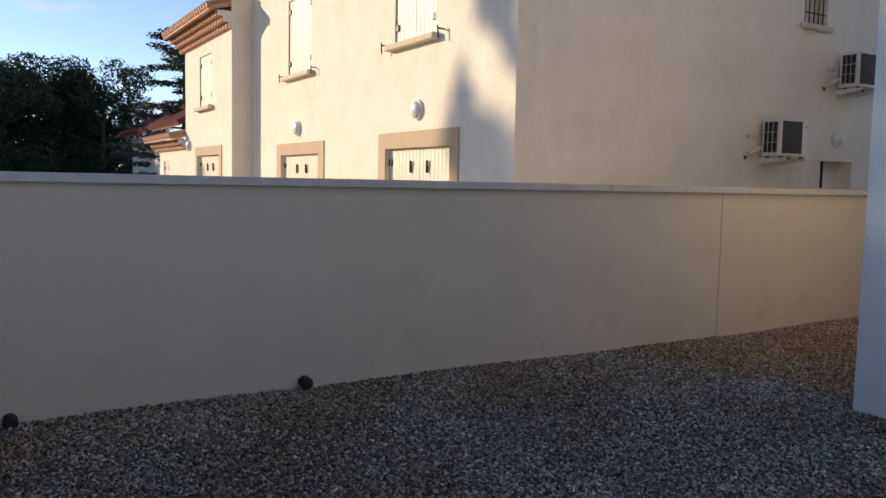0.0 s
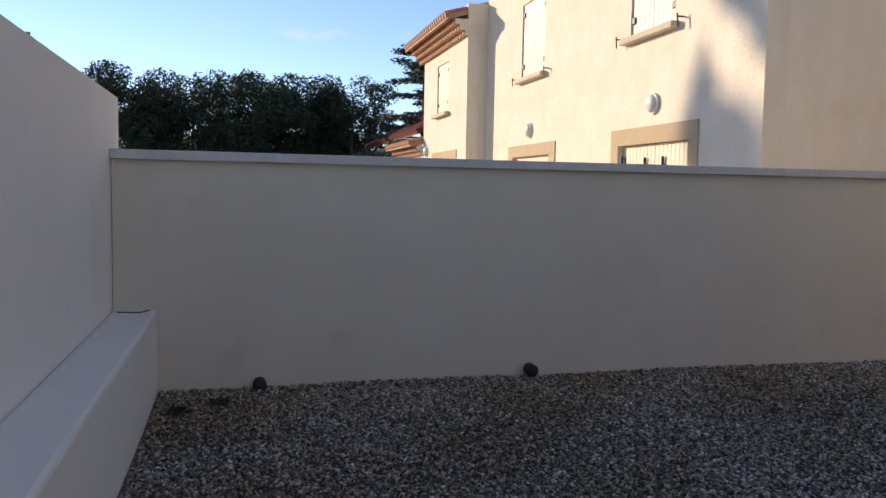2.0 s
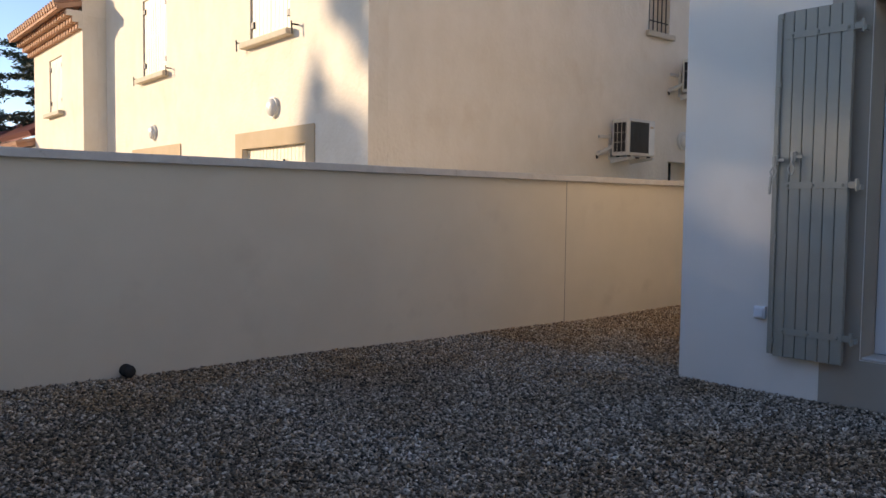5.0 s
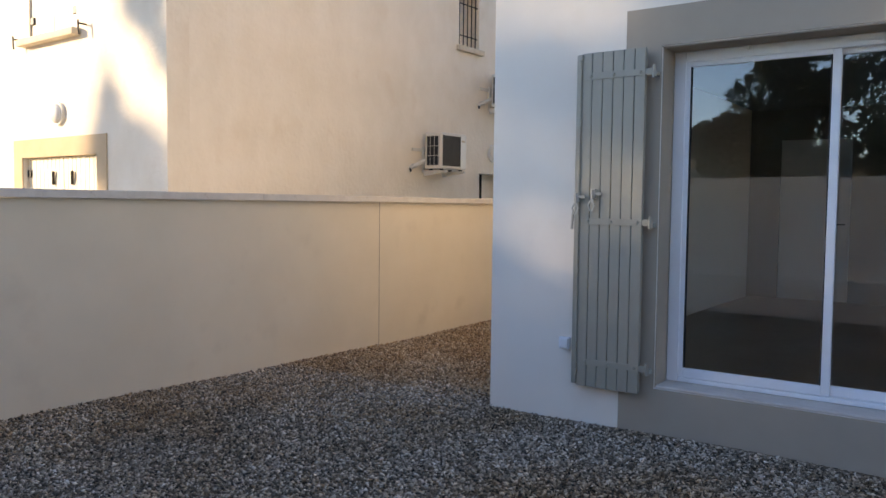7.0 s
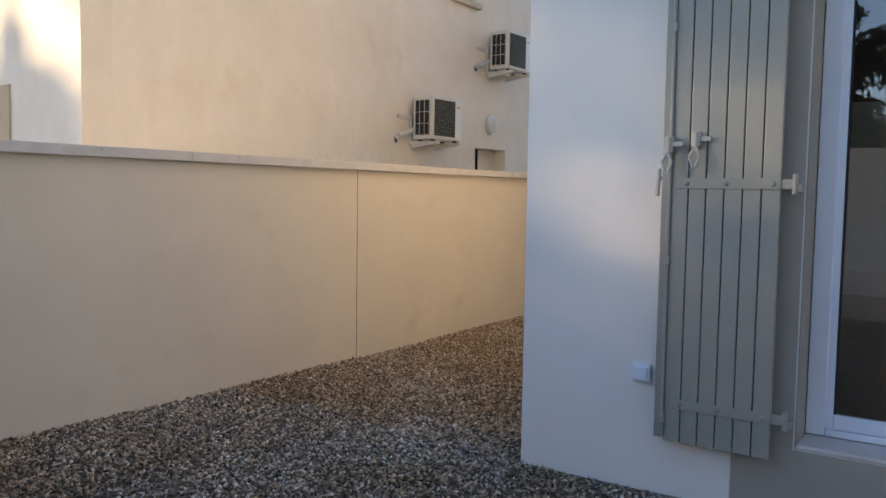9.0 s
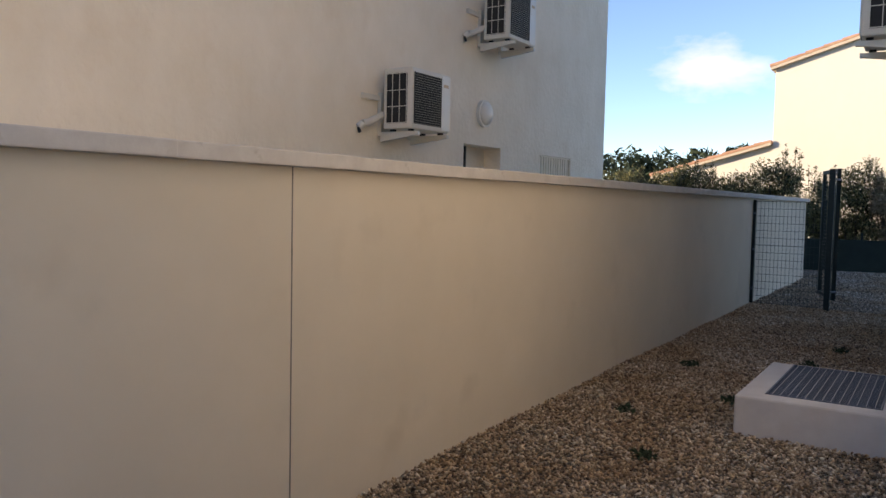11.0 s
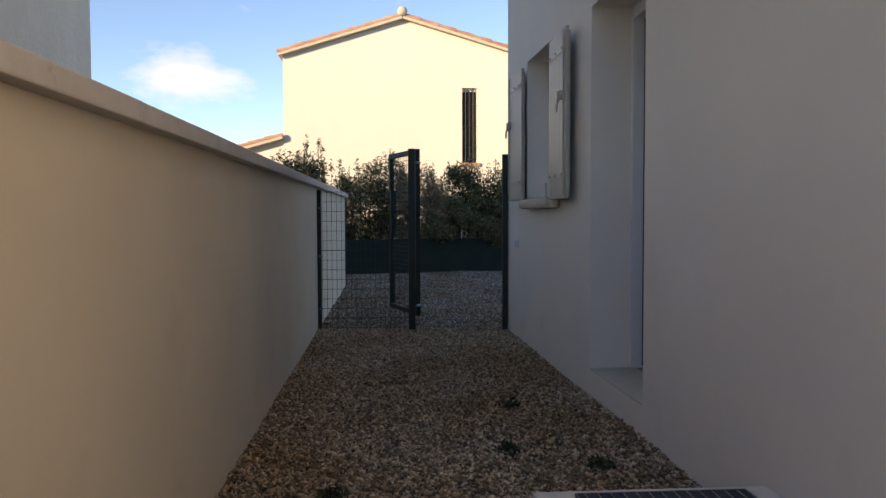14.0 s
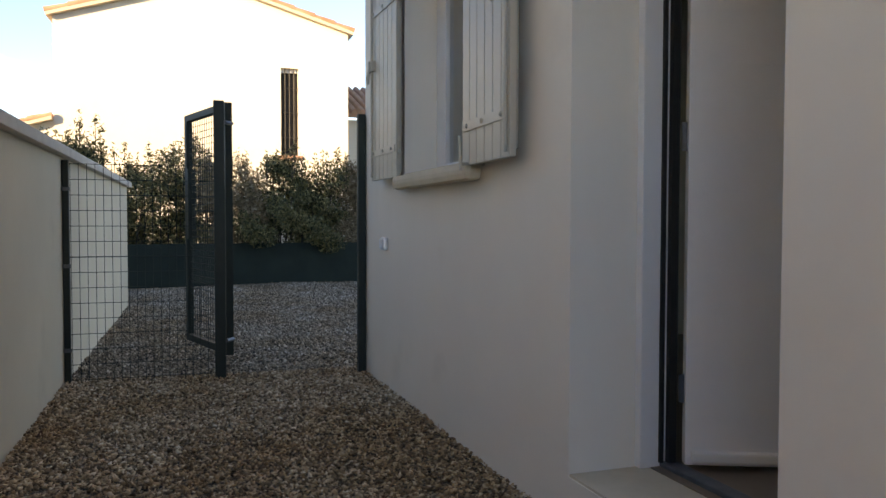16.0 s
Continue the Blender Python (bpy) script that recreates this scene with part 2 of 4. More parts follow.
def gravel_bed_mat():
    """Bed of small crushed stones: cells of varied grey and buff with dark joints and relief."""
    m, n, l, b = mat_base("gravel_bed", 0.9)
    tc = n.new("ShaderNodeTexCoord")
    cell = n.new("ShaderNodeTexVoronoi")
    cell.inputs["Scale"].default_value = 68.0
    edge = n.new("ShaderNodeTexVoronoi")
    edge.feature = "DISTANCE_TO_EDGE"
    edge.inputs["Scale"].default_value = 68.0
    sep = n.new("ShaderNodeSeparateColor")
    tone = n.new("ShaderNodeValToRGB")
    tone.color_ramp.elements[0].color = (0.05, 0.043, 0.036, 1)
    tone.color_ramp.elements[1].color = (0.60, 0.52, 0.42, 1)
    mid = tone.color_ramp.elements.new(0.6)
    mid.color = (0.33, 0.275, 0.21, 1)
    gap = n.new("ShaderNodeValToRGB")
    gap.color_ramp.elements[0].color = (0.38, 0.34, 0.29, 1)
    gap.color_ramp.elements[1].position = 0.16
    soil = n.new("ShaderNodeTexNoise")
    soil.inputs["Scale"].default_value = 0.9
    soil.inputs["Detail"].default_value = 6
    earth = n.new("ShaderNodeValToRGB")
    earth.color_ramp.elements[0].position, earth.color_ramp.elements[1].position = 0.36, 0.66
    earth.color_ramp.elements[0].color, earth.color_ramp.elements[1].color = (0.85, 0.70, 0.54, 1), (1, 1, 1, 1)
    one, two = n.new("ShaderNodeMix"), n.new("ShaderNodeMix")
    for mx in (one, two):
        mx.data_type, mx.blend_type = "RGBA", "MULTIPLY"
        mx.inputs["Factor"].default_value = 1.0
    bp = n.new("ShaderNodeBump")
    bp.inputs["Strength"].default_value, bp.inputs["Distance"].default_value = 1.0, 0.012
    for nd in (cell, edge, soil):
        l.new(tc.outputs["Object"], nd.inputs["Vector"])
    l.new(cell.outputs["Color"], sep.inputs["Color"])
    l.new(sep.outputs[0], tone.inputs["Fac"])
    l.new(edge.outputs["Distance"], gap.inputs["Fac"])
    l.new(soil.outputs["Fac"], earth.inputs["Fac"])
    l.new(tone.outputs["Color"], one.inputs["A"])
    l.new(gap.outputs["Color"], one.inputs["B"])
    l.new(one.outputs["Result"], two.inputs["A"])
    l.new(earth.outputs["Color"], two.inputs["B"])
    l.new(two.outputs["Result"], b.inputs["Base Color"])
    l.new(gap.outputs["Color"], bp.inputs["Height"])
    l.new(bp.outputs["Normal"], b.inputs["Normal"])
    return m


M_GROUND = gravel_bed_mat()
M_GLASS = bpy.data.materials.new("window_glass")
M_GLASS.use_nodes = True
n_, l_ = M_GLASS.node_tree.nodes, M_GLASS.node_tree.links
b_ = n_["Principled BSDF"]
b_.inputs["Base Color"].default_value = (0.86, 0.9, 0.89, 1)
b_.inputs["Roughness"].default_value = 0.0
b_.inputs["Transmission Weight"].default_value = 1.0
b_.inputs["IOR"].default_value = 1.75


# ---- building blocks ----
def box(bm, x0, x1, y0, y1, z0, z1, bevel=0.0):
    r = bmesh.ops.create_cube(bm, size=1.0)["verts"]
    for v in r:
        v.co = Vector((x0 + (v.co.x + 0.5) * (x1 - x0), y0 + (v.co.y + 0.5) * (y1 - y0), z0 + (v.co.z + 0.5) * (z1 - z0)))
    if bevel:
        edges = list({e for v in r for e in v.link_edges})
        bmesh.ops.bevel(bm, geom=edges, offset=bevel, segments=2, affect="EDGES", profile=0.6)


def boxed(*a, **k):
    bm = bmesh.new()
    box(bm, *a, **k)
    return bm


def rod(bm, p, q, r, n=8):
    p, q = Vector(p), Vector(q)
    m = Matrix.Translation((p + q) / 2) @ (q - p).to_track_quat("Z", "Y").to_matrix().to_4x4()
    bmesh.ops.create_cone(bm, cap_ends=True, segments=n, radius1=r, radius2=r, depth=(q - p).length, matrix=m)


def rodded(*segs, r=0.01, n=8):
    bm = bmesh.new()
    for p, q in segs:
        rod(bm, p, q, r, n)
    return bm


def mesh_of(name, bm, material, smooth=False):
    me = bpy.data.meshes.new(name)
    bmesh.ops.recalc_face_normals(bm, faces=bm.faces)
    bm.to_mesh(me)
    bm.free()
    me.materials.append(material)
    if smooth:
        for p in me.polygons:
            p.use_smooth = True
    return me


def part(name, bm, material, parent=None, label="", smooth=False):
    """Links a bmesh as one mesh object under a thing or a part."""
    ob = new(name, mesh_of(name, bm, material, smooth))
    if parent is not None:
        ob.parent = parent
    if label:
        ob["label"] = label
    return ob


def thing(name, m, label, category, group="", kind=""):
    ob = new(name)
    ob.matrix_world = m
    return tagged(ob, label, category, group, kind)


def wall_bm(length, height, thick, holes=(), z0=0.0, top=None):
    """A wall along x with its face at y = 0 and its back at y = thick; holes are (x0, x1, z0, z1)."""
    us = sorted({0.0, length, *[h[0] for h in holes], *[h[1] for h in holes]})
    zs = sorted({z0, height, *[h[2] for h in holes], *[h[3] for h in holes]})
    us = [u for u in us if 0 <= u <= length]
    bm = bmesh.new()

    def solid(i, j):
        if not (0 <= i < len(us) - 1 and 0 <= j < len(zs) - 1):
            return False
        cu, cz = (us[i] + us[i + 1]) / 2, (zs[j] + zs[j + 1]) / 2
        return not any(a < cu < b and c < cz < d for a, b, c, d in holes)

    def quad(*p):
        bm.faces.new([bm.verts.new(q) for q in p])

    for i in range(len(us) - 1):
        for j in range(len(zs) - 1):
            if not solid(i, j):
                continue
            a, b, c, d = us[i], us[i + 1], zs[j], zs[j + 1]
            quad((a, 0, c), (b, 0, c), (b, 0, d), (a, 0, d))
            quad((a, thick, c), (a, thick, d), (b, thick, d), (b, thick, c))
            if not solid(i - 1, j):
                quad((a, 0, c), (a, 0, d), (a, thick, d), (a, thick, c))
            if not solid(i + 1, j):
                quad((b, 0, c), (b, thick, c), (b, thick, d), (b, 0, d))
            if not solid(i, j - 1):
                quad((a, 0, c), (a, thick, c), (b, thick, c), (b, 0, c))
            if not solid(i, j + 1):
                quad((a, 0, d), (b, 0, d), (b, thick, d), (a, thick, d))
    bmesh.ops.remove_doubles(bm, verts=bm.verts, dist=1e-5)
    return bm


def structure(name, bm, material, label, m=Matrix(), category="wall"):
    ob = part(name, bm, material)
    ob.matrix_world = m
    return tagged(ob, label, category, kind="structure")


def leaves_mesh(name, centres, radii, count, size, material, seed, flat=1.0, shell=0.55):
    """Many small folded leaves scattered in ellipsoid clumps."""
    rng = np.random.default_rng(seed)
    centres, radii = np.array(centres, float), np.array(radii, float)
    vol = radii[:, 0] * radii[:, 1]
    pick = rng.choice(len(centres), count, p=vol / vol.sum())
    d = rng.normal(size=(count, 3))
    d /= np.linalg.norm(d, axis=1)[:, None]
    rad = shell + (1.06 - shell) * rng.random(count) ** 0.6
    c = centres[pick] + d * radii[pick] * rad[:, None]
    a = rng.normal(size=(count, 3))
    a[:, 2] *= flat
    a /= np.linalg.norm(a, axis=1)[:, None]
    b = np.cross(a, rng.normal(size=(count, 3)))
    b /= np.linalg.norm(b, axis=1)[:, None]
    s = size * (0.55 + 0.9 * rng.random(count))[:, None]
    v = np.stack([c - a * s, c + b * s * 0.32, c + a * s, c - b * s * 0.32], 1).reshape(-1, 3)
    me = bpy.data.meshes.new(name)
    me.vertices.add(len(v))
    me.vertices.foreach_set("co", v.ravel())
    me.loops.add(len(v))
    me.loops.foreach_set("vertex_index", np.arange(len(v), dtype=np.int32))
    me.polygons.add(count)
    me.polygons.foreach_set("loop_start", np.arange(0, len(v), 4, dtype=np.int32))
    me.update()
    me.validate()
    me.materials.append(material)
    return me


def limb(bm, p, q, r0, r1, n=7):
    p, q = Vector(p), Vector(q)
    m = Matrix.Translation((p + q) / 2) @ (q - p).to_track_quat("Z", "Y").to_matrix().to_4x4()
    bmesh.ops.create_cone(bm, cap_ends=True, segments=n, radius1=r0, radius2=r1, depth=(q - p).length, matrix=m)


def pine(x, y, z, height, spread, seed, label, clumps=26, count=9000, size=0.17, low=0.28, group="pines beyond the garden wall"):
    rng = random.Random(seed)
    t = thing("pine_tree", pose(x, y, z), label, "tree", group)
    bm = bmesh.new()
    limb(bm, (0, 0, -0.3), (0.15, 0.1, height * 0.55), 0.02 * height, 0.013 * height)
    limb(bm, (0.15, 0.1, height * 0.55), (0, 0.2, height * 0.86), 0.013 * height, 0.005 * height)
    cs, rs = [], []
    for i in range(clumps):
        f = low + (1 - low) * (i + 0.5) / clumps
        h = height * f * 0.94
        wide = spread * math.sqrt(max(0.08, 1 - ((f - 0.58) / 0.55) ** 2))
        a = rng.uniform(0, 6.283)
        d = wide * rng.uniform(0.3, 0.95)
        c = Vector((d * math.cos(a), d * math.sin(a), h))
        r = spread * rng.uniform(0.24, 0.42)
        cs.append(c)
        rs.append((r, r, r * rng.uniform(0.55, 0.85)))
        if i % 2 == 0:
            limb(bm, (0.1, 0.1, h * 0.78), c, 0.009 * height, 0.003 * height, 5)
    part("trunk", bm, M_BARK, t)
    ob = new("crown", leaves_mesh("crown", cs, rs, count, size, M_PINE, seed, shell=0.35))
    ob.parent = t
    return t


# ---- ground ----
GZ = -0.078


def gz(x, y):
    """Height of the ground: a slight rise into the passage, with soft hollows."""
    f = np.clip((y - 0.5) / 5.0, 0, 1)
    f = f * f * (3 - 2 * f)
    return GZ + 0.045 * f + 0.012 * np.sin(x * 1.9 + 1.3 * np.sin(y * 1.1)) * np.cos(y * 1.5)


gxs = [-900, -60, -3] + [-0.4 + 0.3 * k for k in range(26)] + [12, 60, 900]
gys = [-900, -60, -9] + [-6.6 + 0.3 * k for k in range(88)] + [30, 80, 900]
bm = bmesh.new()
gv = [[bm.verts.new((x, y, float(gz(x, y)) if -1 < x < 8 and -7 < y < 20 else GZ)) for y in gys] for x in gxs]
for i in range(len(gxs) - 1):
    for j in range(len(gys) - 1):
        bm.faces.new((gv[i][j], gv[i + 1][j], gv[i + 1][j + 1], gv[i][j + 1]))
ground = structure("ground", bm, M_GROUND, "grey-brown gravel yard running along the houses", Matrix(), "ground")

# Unseen pale slabs, added to bounce sunlight onto the neighbour's walls.
structure("pavement", boxed(-16.0, -0.26, -6.0, 0.36, -0.3, -0.03), M_SILL, "unseen pale ground added to bounce light onto the neighbouring house", Matrix(), "pavement")
structure("bounce_side", boxed(-2.44, -0.262, 0.362, 11.0, -0.3, -0.03), M_SILL, "unseen pale strip added to bounce light onto the neighbour's side wall", Matrix(), "pavement")

# ---- boundary wall with coping ----
HH = pose(2.30, 0.02, 0, 0, 0, 1.75)          # the villa's corner, turned a little off the garden wall
WALL = pose(0, -6.185, 0, 0, 0, 90)          # local x runs along +y, the back towards -x
wall_west = structure("wall_west", wall_bm(7.499, 1.455, 0.2, z0=-0.4), M_BOUNDARY,
                      "long rendered garden wall in warm beige under a stone coping", WALL)
structure("wall_west_far", wall_bm(14.05, 1.455, 0.2, z0=-0.4), M_BOUNDARY,
          "rendered beige garden wall beyond its expansion joint", pose(0, 1.314, 0, 0, 0, 90))
structure("joint", boxed(-0.03, 0.0015, 1.3105, 1.3170, -0.3, 1.455), M_SEALANT, "thin vertical expansion joint in the garden wall",
          category="joint")
step = 1.0
bm = boxed(-0.255, 0.055, 0.002, step - 0.002, 0, 0.062, bevel=0.006)
cop_me = mesh_of("coping_stone", bm, M_COPING)
for i in range(22):
    o = new("coping_stone", cop_me)
    o.parent = wall_west
    o.matrix_parent_inverse = WALL.inverted()
    o.matrix_world = pose(random.uniform(-0.002, 0.002), -6.19 + i * step * 0.982, 1.455, random.uniform(-0.1, 0.1), 0, random.uniform(-0.1, 0.1))

# tall wall closing the garden, with a low ledge in front
wall_south = structure("wall_south", wall_bm(14.6, 1.875, 0.22, z0=-0.4), M_HOUSE,
                       "tall white rendered garden wall beside the yard", pose(14.25, -6.19, 0, 0, 0, 180), "wall")
ledge = structure("ledge", boxed(0.002, 9.0, -6.188, -5.915, -0.4, 0.478, bevel=0.02), M_HOUSE,
                  "low rendered ledge along the garden wall", Matrix(), "ledge")
bm = bmesh.new()
rod(bm, (0.10, -6.15, 0.483), (0.14, -6.01, 0.483), 0.004)
rod(bm, (0.14, -6.01, 0.483), (0.12, -5.95, 0.495), 0.004)
tagged(part("wire", bm, M_IRON), "short bent dark wire lying on the ledge", "wire")


def drain(x, y, z):
    t = thing("drain_pipe", pose(x, y, z), "short dark plastic drain pipe stub at the wall foot", "pipe", "drain pipes of the garden wall")
    bm = bmesh.new()
    n = 20
    for r0, r1, x0, x1 in ((0.045, 0.045, -0.06, 0.085), (0.040, 0.043, -0.06, 0.086)):
        rod(bm, (x0, 0, 0), (x1, 0, 0), r0, n)
    part("pipe", bm, M_BLACK, t)
    bm = bmesh.new()
    bmesh.ops.create_uvsphere(bm, u_segments=16, v_segments=10, radius=0.046, matrix=pose(0.08, 0, 0) @ Matrix.Diagonal((0.55, 1, 1, 1)))
    part("cap", bm, M_BLACK, t, smooth=True)
    return t


drain(0.0, -5.262, -0.04)
drain(0.0, -3.313, -0.015)

# ---- the villa ----
FRONT_H = 6.2
DOOR = (1.28, 3.78, 0.235, 2.48)            # sliding window: u0, u1, z0, z1
structure("wall_front", wall_bm(7.2, FRONT_H, 0.3, [DOOR], z0=-0.4), M_HOUSE, "white rendered villa front with a sliding window", HH)
SIDE = HH @ pose(0, 10.40, 0, 0, 0, -90)    # local x runs back towards the front corner, its back into the house


def sv(v):
    return 10.40 - v


SDOOR = (sv(7.36), sv(6.36), 0.15, 2.53)
SWIN = (sv(9.41), sv(8.27), 1.315, 2.56)
structure("wall_side", wall_bm(10.40 - 0.301, FRONT_H, 0.3, [SDOOR, SWIN], z0=-0.4), M_HOUSE,
          "white rendered villa side wall with a door and a shuttered window", SIDE)
structure("wall_north", wall_bm(7.2 - 0.302, FRONT_H, 0.3, z0=-0.4), M_HOUSE, "white rendered villa end wall", HH @ pose(7.2, 10.40, 0, 0, 0, 180))
# Two openings, out of view, are added to bring daylight into the house.
structure("wall_east", wall_bm(9.79, FRONT_H, 0.3, [(2.8, 5.2, 0.6, 2.3), (6.6, 8.2, 0.9, 2.3)], z0=-0.4), M_HOUSE, "white rendered villa far side wall", HH @ pose(7.2, 0.303, 0, 0, 0, 90))
structure("ceiling", boxed(0.31, 6.89, 0.31, 10.09, 2.75, 2.95), M_ROOMWALL, "room ceiling, its dimness put into the grey paint colour", HH, "ceiling")
structure("floor", boxed(0.31, 6.89, 0.31, 6.2, -0.2, 0.238), M_FLOORTILE, "brown tiled room floor", HH, "floor")
structure("floor_hall", boxed(0.31, 6.89, 6.202, 10.09, -0.2, 0.165), M_FLOORTILE, "brown tiled hall floor", HH, "floor")
structure("wall_inner", wall_bm(6.56, 2.74, 0.1, [(0.39, 1.24, 0.24, 2.34)], z0=0.24), M_ROOMWALL, "inner wall behind the sliding window, its dimness put into the paint colour",
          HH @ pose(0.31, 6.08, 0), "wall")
bm = bmesh.new()
box(bm, -0.35, 7.55, -0.35, 10.75, FRONT_H, FRONT_H + 0.25, bevel=0.03)
structure("roof", bm, M_TILE, "terracotta villa roof", HH, "roof")

# painted surround of the sliding window
bm = bmesh.new()
box(bm, 1.03, 1.275, -0.006, -0.0005, -0.4, 2.735)
box(bm, 3.785, 4.03, -0.006, -0.0005, -0.4, 2.735)
box(bm, 1.275, 3.785, -0.006, -0.0005, 2.485, 2.735)
box(bm, 1.275, 3.785, -0.006, -0.0005, -0.4, 0.232)
box(bm, 1.2815, 1.2865, -0.0004, 0.2, 0.24, 2.475)
box(bm, 1.287, 3.773, -0.0004, 0.2, 2.471, 2.476)
structure("trim", bm, M_TAUPE, "taupe painted surround of the sliding window", HH, "surround")
structure("sill", boxed(1.287, 3.773, -0.004, 0.205, 0.2355, 0.256, bevel=0.008), M_CONCRETE, "grey concrete sill of the sliding window", HH, "sill")


def sliding_window():
    t = tagged(thing("window_1", HH @ pose(0, 0.2, 0), "", ""), "white framed sliding glass window, closed", "window", kind="structure")
    u0, u1, z0, z1 = 1.29, 3.77, 0.258, 2.468
    bm = bmesh.new()
    box(bm, u0, u0 + 0.075, 0, 0.09, z0, z1, 0.004)
    box(bm, u1 - 0.075, u1, 0, 0.09, z0, z1, 0.004)
    box(bm, u0 + 0.077, u1 - 0.077, 0, 0.09, z1 - 0.07, z1, 0.004)
    box(bm, u0 + 0.077, u1 - 0.077, 0, 0.09, z0, z0 + 0.03, 0.004)
    part("window_frame", bm, M_PVC, t)
    for a, b, y in ((u0 + 0.055, 2.30, 0.012), (2.235, u1 - 0.055, 0.052)):
        bm = bmesh.new()
        box(bm, a, a + 0.05, y, y + 0.034, z0 + 0.032, z1 - 0.055, 0.004)
        box(bm, b - 0.05, b, y, y + 0.034, z0 + 0.032, z1 - 0.055, 0.004)
        box(bm, a + 0.051, b - 0.051, y, y + 0.034, z0 + 0.032, z0 + 0.095, 0.004)
        box(bm, a + 0.051, b - 0.051, y, y + 0.034, z1 - 0.10, z1 - 0.055, 0.004)
        s = part("sash", bm, M_PVC, t)
        g = part("pane", boxed(a + 0.045, b - 0.045, y + 0.012, y + 0.024, z0 + 0.09, z1 - 0.095), M_GLASS, s, "clear double glazing")
        g.visible_shadow = False
        bm = bmesh.new()
        for p in ((a + 0.0502, a + 0.058), (b - 0.058, b - 0.0502)):
            box(bm, p[0], p[1], y + 0.004, y + 0.030, z0 + 0.0955, z1 - 0.1005)
        part("seal", bm, M_BLACK, s)
    for u in (1.75, 3.05):
        part("stop", boxed(u, u + 0.02, -0.03, -0.002, z1 - 0.03, z1 - 0.004, bevel=0.003), M_PVC, t)
    return t


sliding_window()

# inner door seen through the glass
t = tagged(thing("door_1", HH @ pose(0.70, 6.11, 0.24), "", ""), "white flush inner door, closed", "door", kind="structure")
part("leaf", boxed(0.005, 0.845, -0.01, 0.03, 0.005, 2.095, bevel=0.003), M_PVC, t)
bm = bmesh.new()
rod(bm, (0.78, -0.012, 1.0), (0.78, -0.05, 1.0), 0.012)
rod(bm, (0.78, -0.05, 1.0), (0.66, -0.05, 1.0), 0.009)
part("door_handle", bm, M_STEEL, t)


def strap_hinge(parent, x0, x1, y, z, mat, pin=True):
    bm = bmesh.new()
    box(bm, x0, x1, y - 0.006, y, z - 0.022, z + 0.022, 0.002)
    for f in (0.12, 0.5, 0.93):
        bmesh.ops.create_uvsphere(bm, u_segments=8, v_segments=6, radius=0.011,
                                  matrix=pose(x0 + (x1 - x0) * f, y - 0.007, z))
    if pin:
        box(bm, x1 + 0.001, x1 + 0.045, y - 0.002, y + 0.012, z - 0.02, z + 0.02, 0.002)
        rod(bm, (x1 + 0.052, y + 0.005, z - 0.04), (x1 + 0.052, y + 0.005, z + 0.04), 0.011)
        box(bm, x1 + 0.053, x1 + 0.075, y, y + 0.06, z - 0.03, z + 0.0, 0.002)
    return part("hinge", bm, mat, parent)


def boards(t, x0, x1, y0, y1, z0, z1, n, mat):
    w = (x1 - x0) / n
    me = mesh_of("board", boxed(0.0025, w - 0.0025, y0, y1, z0, z1, bevel=0.004), mat)
    for i in range(n):
        o = new("board", me)
        o.parent = t
        o.location = (x0 + i * w, 0, 0)


def latch(parent, x, y, z, mat):
    bm = bmesh.new()
    box(bm, x - 0.018, x + 0.018, y - 0.03, y, z - 0.03, z + 0.035, 0.004)
    rod(bm, (x, y - 0.035, z + 0.03), (x, y - 0.035, z - 0.05), 0.009)
    for s in (-1, 1):
        rod(bm, (x, y - 0.04, z - 0.03), (x + s * 0.022, y - 0.045, z - 0.075), 0.006)
        rod(bm, (x + s * 0.022, y - 0.045, z - 0.075), (x + s * 0.006, y - 0.045, z - 0.115), 0.006)
    box(bm, x - 0.012, x + 0.06, y - 0.026, y - 0.014, z - 0.008, z + 0.012, 0.002)
    return part("latch", bm, mat, parent)


# big folded shutter of the sliding window
t = thing("shutter", HH @ pose(0, 0, 0), "taupe painted board shutter folded back against the villa front", "shutter")
z0, z1 = 0.20, 2.468
boards(t, 0.757, 1.204, -0.100, -0.072, z0, z1, 6, M_SHUTTER)
back = part("back_leaf", boxed(0.712, 1.19, -0.060, -0.032, z0 + 0.01, z1 - 0.01, bevel=0.004), M_SHUTTER, t)
part("edge_strip", boxed(0.708, 0.748, -0.078, -0.0605, z0 + 0.005, z1 - 0.005, bevel=0.004), M_SHUTTER, t)
part("batten", boxed(0.76, 1.19, -0.071, -0.061, z0 + 0.3, z1 - 0.3), M_SHUTTER, t)
for z in (2.31, 1.335, 0.372):
    strap_hinge(t, 0.775, 1.204, -0.1005, z, M_SHUTTER)
part("bolt_rod", rodded(((0.752, -0.107, z0 + 0.02), (0.752, -0.107, z1 - 0.03)), r=0.008), M_SHUTTER, t)
for z in (0.30, 1.0, 2.0, 2.44):
    part("rod_guide", boxed(0.738, 0.766, -0.118, -0.1005, z - 0.018, z + 0.018, bevel=0.003), M_SHUTTER, t)
latch(t, 0.752, -0.112, 1.50, M_SHUTTER_PALE)
latch(t, 0.865, -0.1005, 1.52, M_SHUTTER_PALE)
# wall stay beside it
bm = bmesh.new()
rod(bm, (0.69, 0.01, 1.36), (0.69, -0.06, 1.36), 0.007)
rod(bm, (0.69, -0.06, 1.40), (0.685, -0.065, 1.28), 0.009)
t = tagged(part("shutter_stay", bm, M_SHUTTER_PALE), "small pale metal shutter stay on the wall", "stay")
t.matrix_world = HH


